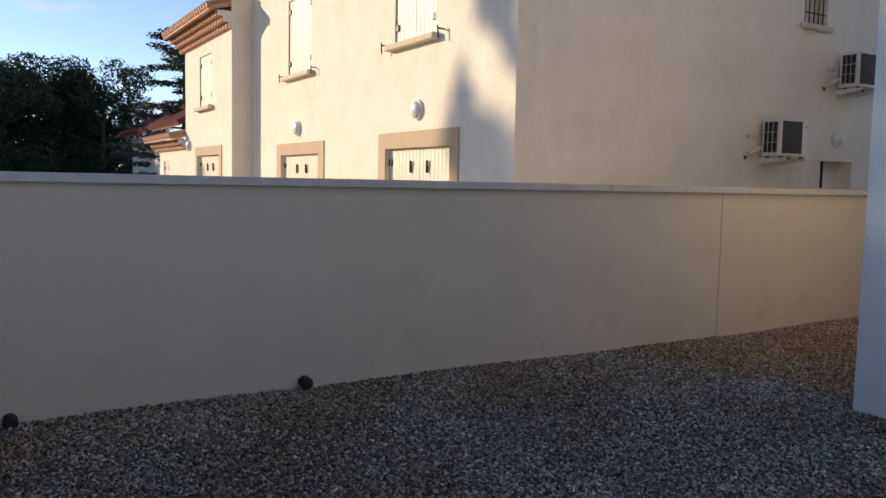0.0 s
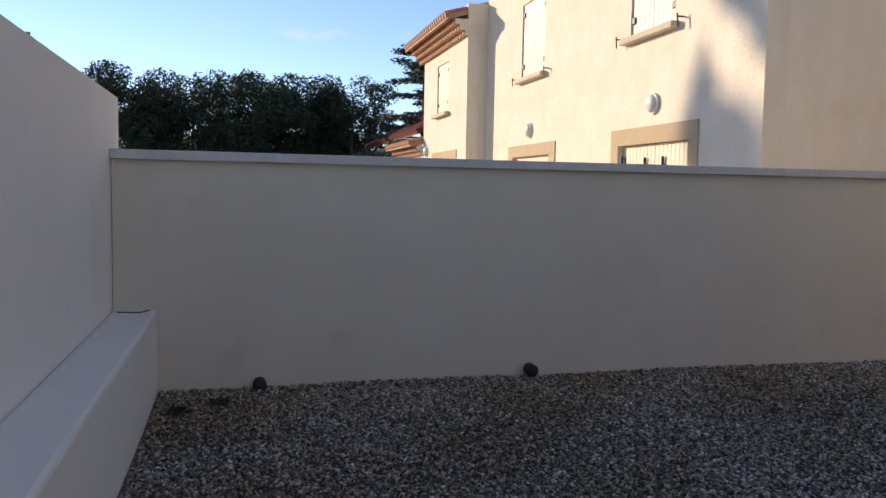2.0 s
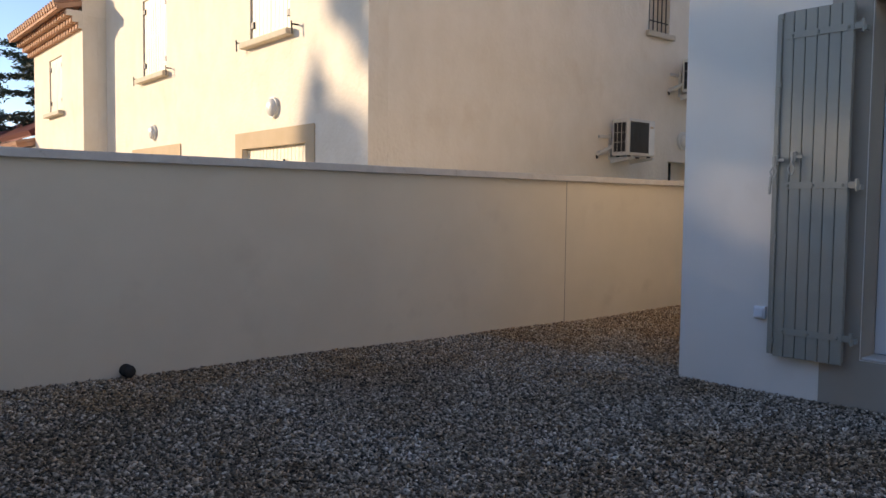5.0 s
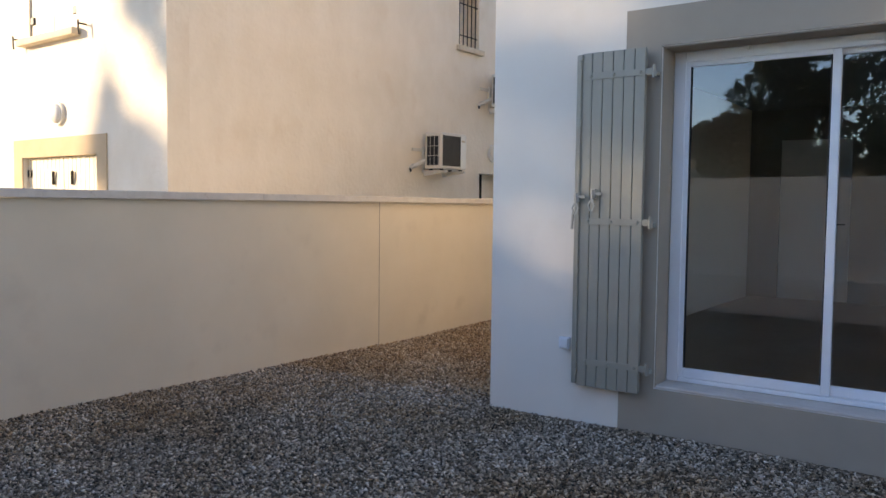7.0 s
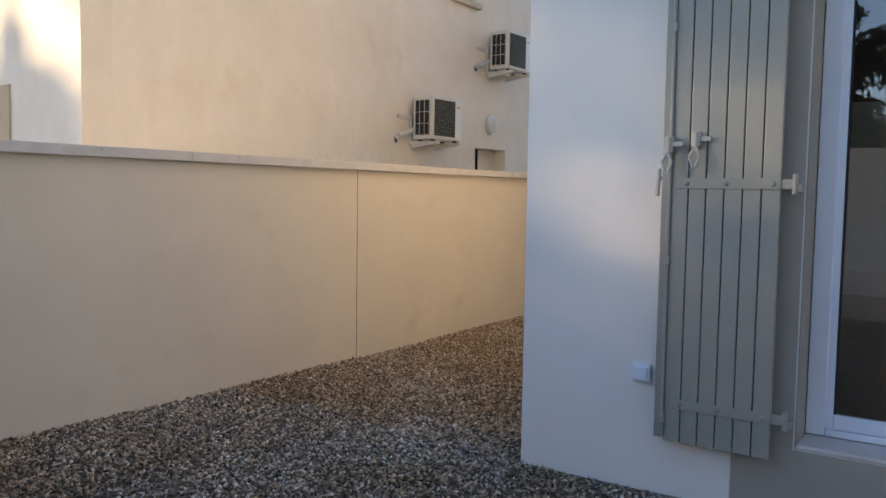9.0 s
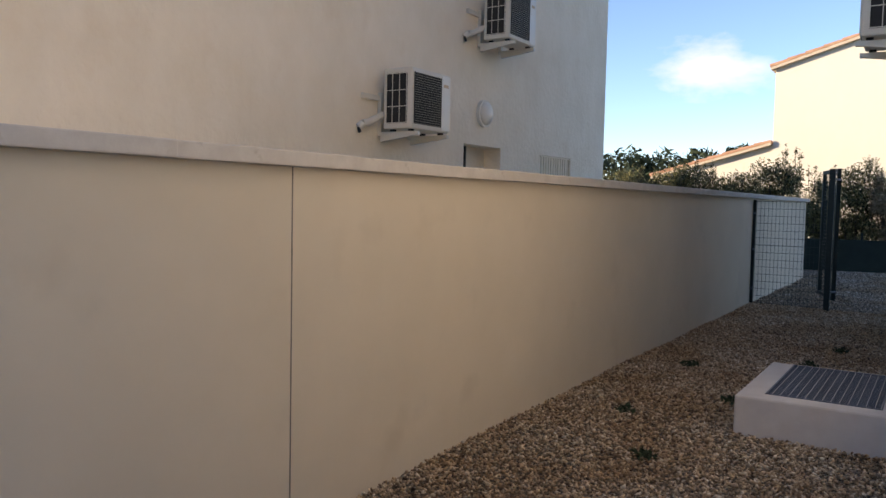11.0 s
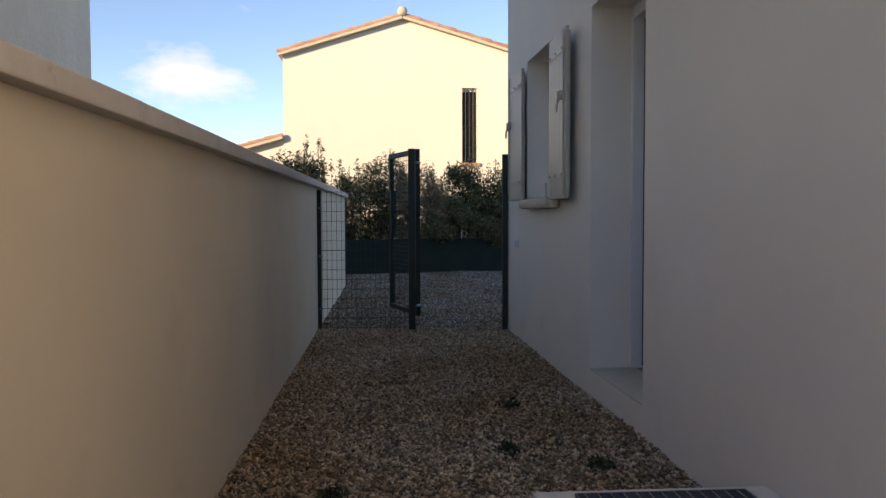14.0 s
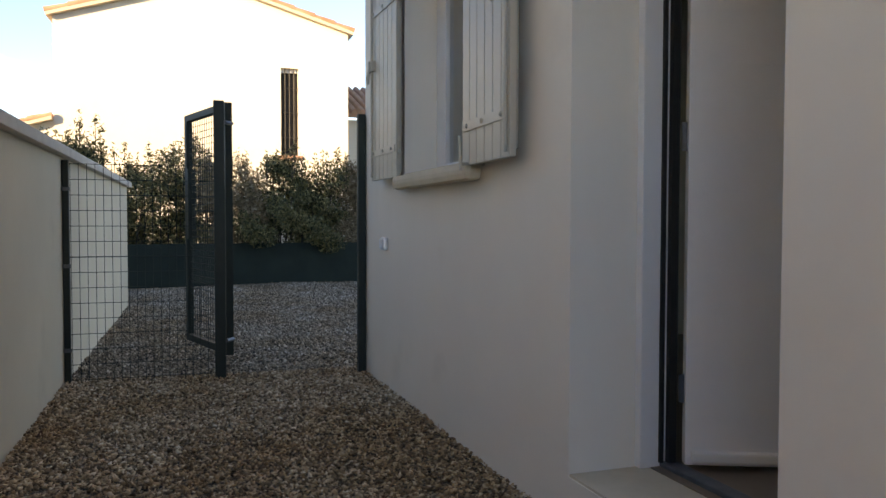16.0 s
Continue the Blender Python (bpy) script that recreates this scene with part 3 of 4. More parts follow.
def wall_box(m, label):
    t = thing("outdoor_socket", m, label, "socket")
    part("back_box", boxed(-0.042, 0.042, -0.03, 0.0, -0.042, 0.042, bevel=0.008), M_PVC, t)
    part("flap", boxed(-0.031, 0.031, -0.04, -0.0305, -0.03, 0.03, bevel=0.004), M_PVC, t)


wall_box(HH @ pose(0.625, -0.0005, 0.47), "white outdoor socket low on the villa front")
wall_box(SIDE @ pose(sv(9.83), -0.0005, 0.90), "white outdoor socket low on the villa side wall")

# ---- villa side: door, window, shutters ----
t = tagged(thing("door_2", SIDE @ pose(SDOOR[0], 0.265, SDOOR[2]), "", ""), "white front door standing ajar", "door", kind="structure")
W = SDOOR[1] - SDOOR[0]
bm = bmesh.new()
box(bm, 0.002, 0.04, 0, 0.14, 0.012, 2.375, 0.004)
box(bm, W - 0.075, W - 0.002, 0, 0.14, 0.012, 2.375, 0.004)
box(bm, 0.041, W - 0.076, 0, 0.14, 2.30, 2.375, 0.004)
part("door_frame", bm, M_PVC, t)
bm = bmesh.new()
box(bm, 0.0405, 0.052, 0.075, 0.09, 0.03, 2.298)
box(bm, 0.0405, 0.062, 0.105, 0.136, 0.03, 2.298)
part("seal", bm, M_BLACK, t)
part("threshold", boxed(0.004, W - 0.004, 0.082, 0.15, 0.002, 0.03, bevel=0.006), M_STEEL, t, "grey metal door threshold")
lf = part("leaf", boxed(0, 0.83, 0, 0.048, 0.03, 2.30, bevel=0.004), M_PVC, t)
lf.matrix_local = pose(0.10, 0.145, 0, 0, 0, 66)
for z in (0.55, 1.0, 1.45, 1.9):
    o = part("groove", boxed(0.12, 0.80, -0.0025, -0.0004, z - 0.003, z + 0.003), M_PVC, lf)
part("weather_bar", boxed(0.02, 0.81, -0.035, -0.0005, 0.045, 0.085, bevel=0.008), M_PVC, lf)
for z in (0.3, 1.2, 2.1):
    part("hinge", rodded(((0.07, 0.15, z - 0.05), (0.07, 0.15, z + 0.05)), r=0.011), M_STEEL, t)

structure("door_sill", boxed(SDOOR[0] + 0.002, SDOOR[1] - 0.002, 0.003, 0.34, 0.1505, 0.16), M_SILL, "pale beige door step", SIDE, "sill")

t = tagged(thing("window_2", SIDE @ pose(0, 0, 0), "", ""), "white framed window in the villa side wall", "window", kind="structure")
a, b, c, d = SWIN
bm = bmesh.new()
box(bm, a + 0.002, a + 0.16, 0.2, 0.26, c + 0.002, d - 0.002, 0.004)
box(bm, b - 0.065, b - 0.002, 0.2, 0.26, c + 0.002, d - 0.002, 0.004)
box(bm, a + 0.161, b - 0.066, 0.2, 0.26, d - 0.065, d - 0.002, 0.004)
box(bm, a + 0.161, b - 0.066, 0.2, 0.26, c + 0.002, c + 0.065, 0.004)
box(bm, (a + b) / 2 - 0.045, (a + b) / 2 + 0.045, 0.198, 0.258, c + 0.066, d - 0.066, 0.004)
part("window_frame", bm, M_PVC, t)
for p, q in ((a + 0.155, (a + b) / 2 - 0.04), ((a + b) / 2 + 0.04, b - 0.06)):
    g = part("pane", boxed(p, q, 0.225, 0.237, c + 0.06, d - 0.06), M_GLASS, t)
    g.visible_shadow = False
bm = bmesh.new()
box(bm, a + 0.02, b + 0.10, -0.09, -0.001, c - 0.085, c - 0.006, 0.03)
box(bm, a + 0.003, b - 0.003, -0.0005, 0.199, c + 0.0005, c + 0.012)
part("window_sill", bm, M_SILL, t, "rounded pale cast stone sill")


def side_shutter(m, label, flip):
    t = thing("shutter", m, label, "shutter", "shutters of the side window")
    w, h = (0.54 if flip else 0.57), 1.19
    boards(t, 0, w, -0.028, 0, 0, h, 6, M_SHUTTER_PALE)
    part("batten", boxed(0.004, w - 0.004, 0.0005, 0.008, 0.03, h - 0.03), M_SHUTTER, t)
    for z in (0.17, 1.05):
        strap_hinge(t, 0.02, w - 0.04, -0.0285, z, M_SHUTTER_PALE, pin=False)
        o = part("pin", rodded(((-0.02, -0.01, z - 0.035), (-0.02, -0.01, z + 0.035)), r=0.011), M_SHUTTER, t)
    latch(t, w - 0.08, -0.0285, 0.72, M_SHUTTER_PALE)
    part("bolt_rod", rodded(((w - 0.03, -0.036, 0.02), (w - 0.03, -0.036, h - 0.02)), r=0.007), M_SHUTTER_PALE, t)
    return t


side_shutter(SIDE @ pose(sv(8.24), -0.045, 1.295, 0, 0, -2.0), "pale taupe board shutter open flat against the side wall", False)
o = side_shutter(SIDE @ pose(sv(9.35), -0.040, 1.305, 0, 0, 1.5) @ Matrix.Diagonal((-1, 1, 1, 1)), "pale taupe board shutter swung open beyond the window", True)
bm = bmesh.new()
rod(bm, (sv(8.16), 0.02, 1.30), (sv(8.16), -0.11, 1.30), 0.007)
rod(bm, (sv(8.16), -0.11, 1.27), (sv(8.16), -0.115, 1.42), 0.008)
t = tagged(part("shutter_stay", bm, M_SHUTTER_PALE), "small metal shutter stay under the window shutter", "stay")
t.matrix_world = SIDE


# ---- air conditioners ----
def air_conditioner(m, label, w=0.67, d=0.335, h=0.575, hose=True):
    """Outdoor unit: the wall at y = 0, its face towards -y, its base at z = 0, on two wall brackets."""
    t = thing("air_conditioner", m, label, "air conditioner", "outdoor air conditioners")
    y1, y0 = -0.12, -0.12 - d
    bm = boxed(0, w, y0, y1, 0, h, bevel=0.018)
    part("casing", bm, M_AC, t, smooth=False)
    part("grille_recess", boxed(0.03, w * 0.74, y0 - 0.004, y0 - 0.0005, 0.045, h - 0.045), M_BLACK, t)
    n = 15
    me = mesh_of("grille_bar", boxed(-0.002, 0.002, y0 - 0.012, y0 - 0.005, 0.045, h - 0.045), M_IRON)
    for i in range(n):
        o = new("grille_bar", me)
        o.parent = t
        o.location = (0.035 + (w * 0.74 - 0.04) * i / (n - 1), 0, 0)
    n = 22
    me = mesh_of("grille_slat", boxed(0.03, w * 0.74, y0 - 0.0145, y0 - 0.0125, -0.0016, 0.0016), M_SHUTTER)
    for i in range(n):
        o = new("grille_slat", me)
        o.parent = t
        o.location = (0, 0, 0.05 + (h - 0.10) * i / (n - 1))
    part("service_panel", boxed(w * 0.76, w - 0.012, y0 - 0.006, y0 - 0.0005, 0.02, h - 0.02, bevel=0.002), M_LAMP, t)
    part("badge", boxed(w * 0.80, w * 0.93, y0 - 0.0085, y0 - 0.0065, h - 0.13, h - 0.10), M_BEIGE, t)
    # coil opening on the short sides
    for xs, s in ((-0.0005, -1), (w + 0.0005, 1)):
        x0, x1 = sorted((xs, xs + s * 0.003))
        part("coil", boxed(x0, x1, y0 + 0.055, y1 - 0.04, 0.05, h - 0.05), M_BLACK, t)
        a, b = sorted((xs + s * 0.0035, xs + s * 0.009))
        for f in (0.0, 0.33, 0.66, 1.0):
            z = 0.055 + (h - 0.11) * f
            part("guard_wire", boxed(a, b, y0 + 0.05, y1 - 0.035, z - 0.003, z + 0.003), M_AC, t)
        for f in (0.0, 0.35, 0.7, 1.0):
            y = y0 + 0.057 + (d - 0.10) * f
            part("guard_wire", boxed(b if s > 0 else a - 0.004, b + 0.004 if s > 0 else a, y - 0.003, y + 0.003, 0.05, h - 0.05), M_AC, t)
    for x in (0.06, w - 0.10):
        bm = bmesh.new()
        box(bm, x, x + 0.04, y0 - 0.03, -0.001, -0.058, -0.022, 0.003)
        box(bm, x, x + 0.04, -0.045, -0.0015, -0.021, 0.36, 0.003)
        v = [bm.verts.new(q) for q in ((x + 0.002, -0.04, -0.058), (x + 0.038, -0.04, -0.058), (x + 0.038, -0.04, -0.115), (x + 0.002, -0.04, -0.115),
                                        (x + 0.002, y0, -0.058), (x + 0.038, y0, -0.058))]
        for f in ((3, 2, 1, 0), (0, 1, 5, 4), (3, 0, 4), (1, 2, 5), (2, 3, 4, 5)):
            bm.faces.new([v[i] for i in f])
        part("bracket", bm, M_AC, t)
        for yy in (y0 + 0.06, y1 - 0.06):
            part("rubber_foot", boxed(x + 0.003, x + 0.037, yy - 0.025, yy + 0.025, -0.0215, -0.0005), M_BLACK, t)
    part("rail", boxed(-0.20, w - 0.07, -0.03, -0.0008, 0.28, 0.33, bevel=0.003), M_AC, t)
    if hose:
        bm = bmesh.new()
        pts = [(0.02, -0.10, 0.14), (-0.06, -0.09, 0.10), (-0.16, -0.06, 0.05), (-0.22, -0.045, 0.04), (-0.25, -0.02, 0.0)]
        for p, q in zip(pts, pts[1:]):
            rod(bm, p, q, 0.035, 10)
        part("hose", bm, M_AC, t, "pale insulated hose")
        part("drain_tip", rodded(((-0.25, -0.02, 0.0), (-0.25, -0.035, -0.05)), r=0.016), M_IRON, t)
    return t


NX = -2.46                                    # neighbour's side wall
NS = pose(NX, 0.40, 0, 0, 0, 90)              # local x along +y, face towards +x
air_conditioner(NS @ pose(4.61, 0, 2.01), "beige outdoor air conditioner on brackets on the neighbour's wall")
air_conditioner(NS @ pose(6.50, 0, 3.20), "beige outdoor air conditioner high on the neighbour's wall")
air_conditioner(SIDE @ pose(sv(6.05), 0, 2.58), "beige outdoor air conditioner on brackets above the villa door", hose=False)


def bulkhead(m, label, r=0.155):
    t = thing("wall_light", m, label, "wall light", "round wall lights")
    bm = bmesh.new()
    rod(bm, (0, -0.0005, 0), (0, -0.045, 0), r, 32)
    part("base", bm, M_LAMP, t)
    bm = bmesh.new()
    bmesh.ops.create_uvsphere(bm, u_segments=28, v_segments=14, radius=r * 0.86,
                              matrix=pose(0, -0.045, 0) @ Matrix.Diagonal((1, 0.5, 1, 1)))
    part("diffuser", bm, M_LAMP, t, smooth=True)
    return t


bulkhead(NS @ pose(6.73, 0, 2.38), "round white wall light, unlit, on the neighbour's side wall", 0.16)
bulkhead(pose(-4.93, 0.40, 2.595), "round white wall light, unlit, above the garage shutters")
bulkhead(pose(-9.95, 0.40, 2.55), "round white wall light, unlit, above the window shutters")
bulkhead(pose(-17.06, -0.105, 2.39), "round white wall light, unlit, on the far wing", 0.15)

# ---- the neighbour's house ----
N = thing("house", pose(0, 0, 0), "cream rendered two-storey house with closed cream shutters and tiled eaves", "house", "houses")
NH = 6.4
FW = 12.97 - 2.46
lin = [(-6.22, -3.74, 2.28), (-11.22, -8.56, 2.26)]
low = [(-5.97, -3.97, -0.1, 2.03), (-10.95, -8.85, -0.1, 2.02)]
upw = [(-5.72, -4.45, 3.66, 5.2), (-10.55, -9.25, 3.66, 5.2)]
hol = [(a + 12.97, b + 12.97, c, d) for a, b, c, d in low + upw]
o = part("wall", wall_bm(FW, NH, 0.3, hol, z0=-0.4), M_NEIGH, N)
o.location = (-12.97, 0.40, 0)
side_holes = [(6.31, 7.2, 1.55, 2.0), (5.66, 6.26, 4.17, 5.1), (8.31, 9.37, 1.2, 1.99)]
o = part("wall", wall_bm(10.68 - 0.301, NH, 0.3, [(a - 0.301, b - 0.301, c, d) for a, b, c, d in side_holes], z0=-0.4), M_NSIDE, N)
o.matrix_local = NS @ pose(0.301, 0, 0)
o = part("wall", wall_bm(9.5, NH, 0.3, z0=-0.4), M_NSIDE, N)
o.matrix_local = pose(-2.78, 11.08, 0, 0, 0, 180)
for (a, b, zt), (p, q, c, d) in zip(lin, low):
    bm = bmesh.new()
    box(bm, a, p - 0.001, 0.38, 0.399, -0.4, zt)
    box(bm, q + 0.001, b, 0.38, 0.399, -0.4, zt)
    box(bm, p - 0.001, q + 0.001, 0.38, 0.399, d + 0.001, zt)
    part("surround", bm, M_BEIGE, N, "beige painted opening surround")


def shutter_pair(parent, x0, x1, y, z0, z1, n, mat, latches=True):
    """A closed pair of board shutters in an opening."""
    mid = (x0 + x1) / 2
    for a, b in ((x0 + 0.01, mid - 0.004), (mid + 0.004, x1 - 0.01)):
        w = (b - a) / n
        s = part("shutter", boxed(a + 0.004, b - 0.004, y + 0.012, y + 0.028, z0 + 0.012, z1 - 0.012), mat, parent)
        me = mesh_of("board", boxed(0.004, w - 0.004, y, y + 0.0118, z0 + 0.01, z1 - 0.01, bevel=0.003), mat)
        for i in range(n):
            o = new("board", me)
            o.parent = s
            o.location = (a + i * w, 0, 0)
        for z in (z0 + 0.25, z1 - 0.22):
            hx = a + 0.05 if a < mid - 0.1 else b - 0.05
            part("hinge", boxed(hx - 0.045, hx + 0.045, y - 0.025, y - 0.0005, z - 0.05, z + 0.05, bevel=0.006), M_IRON, s)
        if latches:
            lx = b - 0.25 if a < mid - 0.1 else a + 0.25
            part("latch", rodded(((lx, y - 0.02, z1 - 0.38), (lx + 0.02, y - 0.03, z1 - 0.2)), r=0.02), M_IRON, s)


for p, q, c, d in low:
    shutter_pair(N, p, q, 0.47, c, d, 9, M_CREAM_PAINT)
for p, q, c, d in upw:
    shutter_pair(N, p, q, 0.43, c, d, 5, M_CREAM_PAINT, False)
    part("window_sill", boxed(p - 0.14, q + 0.12, 0.27, 0.399, c - 0.10, c - 0.004, bevel=0.02), M_SILL, N)
    for x in (p - 0.26, q + 0.24):
        part("stay", rodded(((x, 0.42, c + 0.02), (x, 0.29, c + 0.02)), ((x, 0.29, c + 0.06), (x + 0.02, 0.29, c - 0.12)), r=0.012), M_IRON, N)
# side openings
part("backing", boxed(-2.75, -2.70, 6.6, 7.7, 1.4, 2.1), M_NSIDE, N)
part("mullion", boxed(-2.698, -2.66, 7.08, 7.10, 1.55, 2.0), M_IRON, N)
part("backing", boxed(-2.74, -2.70, 5.95, 6.8, 4.05, 5.2), M_NSIDE, N)
o = part("window_sill", boxed(-2.459, -2.38, 5.98, 6.74, 4.07, 4.166, bevel=0.02), M_SILL, N)
bars = []
for i in range(5):
    y = 6.12 + i * 0.12
    bars.append(((-2.5, y, 4.2), (-2.5, y, 5.1)))
for z in (4.36, 4.9):
    bars.append(((-2.5, 6.06, z), (-2.5, 6.66, z)))
for s in bars:
    part("window_bar", rodded(s, r=0.011), M_IRON, N, "dark iron bar")
part("backing", boxed(-2.52, -2.50, 8.6, 9.9, 1.1, 2.05), M_NSIDE, N)
bars = [((-2.45, 8.72, 1.97), (-2.45, 9.76, 1.97))]
for i in range(13):
    y = 8.75 + i * 0.08
    bars.append(((-2.45, y, 1.25), (-2.45, y, 1.965)))
for s in bars:
    part("window_bar", rodded(s, r=0.008), M_NSIDE, N, "pale painted bar")


def genoise(parent, x0, x1, y, z, rows=2, r=0.09, mat=None):
    """Rows of half-round tiles under an eave facing -y, joined into one piece each row."""
    for k in range(rows):
        nn = int((x1 - x0) / (2.5 * r))
        part("mortar", boxed(x0, x1, y - 0.075 - 0.12 * k, y - 0.001, z + k * 0.12 - 0.055, z + k * 0.12 + 0.0645), M_NEIGH, parent)
        me = mesh_of("eave_tile", rodded(((0, y - 0.002, z + k * 0.12), (0, y - 0.10 - 0.12 * k, z + k * 0.12)), r=r * 0.92), mat or M_TILE)
        for i in range(nn):
            o = new("eave_tile", me)
            o.parent = parent
            o.location = (x0 + (i + 0.5) * (x1 - x0) / nn, 0, 0)


def tiled_roof(parent, x0, x1, y0, y1, z0, z1, r=0.09, mat=None, thick=0.1):
    """A pitched plane rising from (y0, z0) to (y1, z1) with rows of round tiles."""
    mat = mat or M_TILE
    bm = bmesh.new()
    v = [bm.verts.new(q) for q in ((x0, y0, z0), (x1, y0, z0), (x1, y1, z1), (x0, y1, z1),
                                   (x0, y0, z0 - thick), (x1, y0, z0 - thick), (x1, y1, z1 - thick), (x0, y1, z1 - thick))]
    for f in ((0, 1, 2, 3), (7, 6, 5, 4), (0, 4, 5, 1), (1, 5, 6, 2), (2, 6, 7, 3), (3, 7, 4, 0)):
        bm.faces.new([v[i] for i in f])
    roof = part("roof", bm, mat, parent)
    nn = max(2, int(abs(x1 - x0) / (2.3 * r)))
    bm = bmesh.new()
    s = 1 if y1 > y0 else -1
    limb(bm, (0, y0 - 0.04 * s, z0 + 0.02), (0, y1, z1 + 0.02), r * 0.85, r * 0.85, 8)
    me = mesh_of("roof_tile", bm, mat)
    for i in range(nn):
        o = new("roof_tile", me)
        o.parent = roof
        o.location = (x0 + (i + 0.5) * (x1 - x0) / nn, 0, 0)
    return roof


genoise(N, -12.93, -2.2, 0.40, NH - 0.30)
tiled_roof(N, -12.93, -2.2, 0.0, 5.6, NH + 0.0, NH + 1.7)
tiled_roof(N, -12.93, -2.2, 11.2, 5.6, NH + 0.0, NH + 1.7)

# its nearer wing, stepping forward
W2 = thing("house", Matrix.Translation((5.5, -5.4, 1.35)) @ Matrix.Scale(1.035, 4) @ Matrix.Translation((-5.5, 5.4, -1.35)), "cream rendered house wing with tiled eaves and a low annex", "house", "houses")
BH = 5.15
bh = [(-15.2 + 16.75, -14.05 + 16.75, 3.28, 4.55), (-15.4 + 16.75, -13.4 + 16.75, -0.1, 2.06)]
o = part("wall", wall_bm(16.75 - 12.345, BH, 0.3, bh, z0=-0.4), M_NEIGH, W2)
o.location = (-16.75, -0.28, 0)
o = part("wall", wall_bm(6.0, BH, 0.3, z0=-0.4), M_NSIDE, W2)
o.matrix_local = pose(-12.345, 0.022, 0, 0, 0, 90)
o = part("gable", boxed(-12.645, -12.345, -0.28, 0.39, BH + 0.001, BH + 0.45), M_NSIDE, W2)
shutter_pair(W2, -15.2, -14.05, -0.25, 3.28, 4.55, 5, M_CREAM_PAINT, False)
shutter_pair(W2, -15.4, -13.4, -0.21, -0.1, 2.06, 9, M_CREAM_PAINT)
part("window_sill", boxed(-15.35, -13.9, -0.41, -0.281, 3.18, 3.276, bevel=0.02), M_SILL, W2)
bm = bmesh.new()
box(bm, -15.65, -15.41, -0.30, -0.281, -0.4, 2.28)
box(bm, -13.39, -13.15, -0.30, -0.281, -0.4, 2.28)
box(bm, -15.41, -13.39, -0.30, -0.281, 2.062, 2.28)
part("surround", bm, M_BEIGE, W2)
genoise(W2, -17.05, -12.35, -0.28, BH - 0.22, rows=3)
tiled_roof(W2, -17.1, -12.36, -0.78, 5.0, BH + 0.16, BH + 1.75)
o = part("annex_wall", wall_bm(3.4, 2.5, 0.3, [(0.6, 1.35, 1.0, 1.98)], z0=-0.4), M_NEIGH, W2)
o.location = (-20.17, -0.28, 0)
shutter_pair(W2, -19.57, -18.82, -0.25, 1.0, 1.98, 4, M_CREAM_PAINT, False)
genoise(W2, -20.45, -16.77, -0.28, 2.34, rows=2)
tiled_roof(W2, -20.5, -16.76, -0.68, 3.0, 2.62, 3.5)
o = part("annex_wall", wall_bm(4.0, 2.5, 0.3, z0=-0.4), M_NEIGH, W2)
o.matrix_local = pose(-20.17, 4.02, 0, 0, 0, -90)

# low house with a dark red roof further off
R = thing("house", pose(-30, 1.6, 0), "low pale house with a dark red tiled roof", "house", "houses")
part("wall", boxed(-6, 6, 0, 6, -0.3, 3.3), M_HOUSE, R)
genoise(R, -6.2, 6.2, 0, 3.15, rows=1, r=0.11, mat=M_LAMP)
tiled_roof(R, -6.3, 6.3, -0.5, 3.2, 3.45, 5.6, r=0.14, mat=M_REDROOF)
tiled_roof(R, -6.3, 6.3, 6.5, 3.2, 3.45, 5.6, r=0.14, mat=M_REDROOF)

# ---- the house behind the hedge ----
F = thing("house", pose(0, 22.75, 0), "pale yellow gabled house with terracotta verge and barred slit window", "house", "houses")
bm = bmesh.new()
xl, xr, xp = -1.97, 4.14, 1.09
zl, zr, zp = 5.23, 5.27, 6.17
wx0, wx1, wz0, wz1 = 2.63, 3.02, 2.50, 4.44


def fq(*p):
    bm.faces.new([bm.verts.new((x, y, z)) for x, y, z in p])


for y in (0.0, 0.3):
    fq((xl, y, -0.3), (wx0, y, -0.3), (wx0, y, 5.23), (xl, y, zl))
    fq((wx0, y, -0.3), (wx1, y, -0.3), (wx1, y, wz0), (wx0, y, wz0))
    fq((wx0, y, wz1), (wx1, y, wz1), (wx1, y, 5.23), (wx0, y, 5.23))
    fq((wx1, y, -0.3), (xr, y, -0.3), (xr, y, zr), (wx1, y, 5.23))
    fq((xl, y, zl), (wx0, y, 5.23), (wx1, y, 5.23), (xr, y, zr), (xp, y, zp))
fq((wx0, 0, wz0), (wx0, 0.3, wz0), (wx0, 0.3, wz1), (wx0, 0, wz1))
fq((wx1, 0, wz0), (wx1, 0.3, wz0), (wx1, 0.3, wz1), (wx1, 0, wz1))
fq((wx0, 0, wz0), (wx1, 0, wz0), (wx1, 0.3, wz0), (wx0, 0.3, wz0))
fq((wx0, 0, wz1), (wx1, 0, wz1), (wx1, 0.3, wz1), (wx0, 0.3, wz1))
fq((xl, 0, -0.3), (xl, 0.3, -0.3), (xl, 0.3, zl), (xl, 0, zl))
fq((xr, 0, -0.3), (xr, 0.3, -0.3), (xr, 0.3, zr), (xr, 0, zr))
part("wall", bm, M_FAR, F)
part("wall", boxed(xl, xl + 0.3, 0.302, 8.0, -0.3, zl - 0.1), M_FAR, F)
part("wall", boxed(xr - 0.3, xr, 0.302, 8.0, -0.3, zr - 0.1), M_FAR, F)
w = part("window", boxed(wx0 + 0.001, wx1 - 0.001, 0.2, 0.22, wz0 + 0.001, wz1 - 0.001), M_BLACK, F)
part("frame", boxed(wx0 + 0.002, wx1 - 0.002, 0.12, 0.198, wz1 - 0.08, wz1 - 0.004), M_PVC, w)
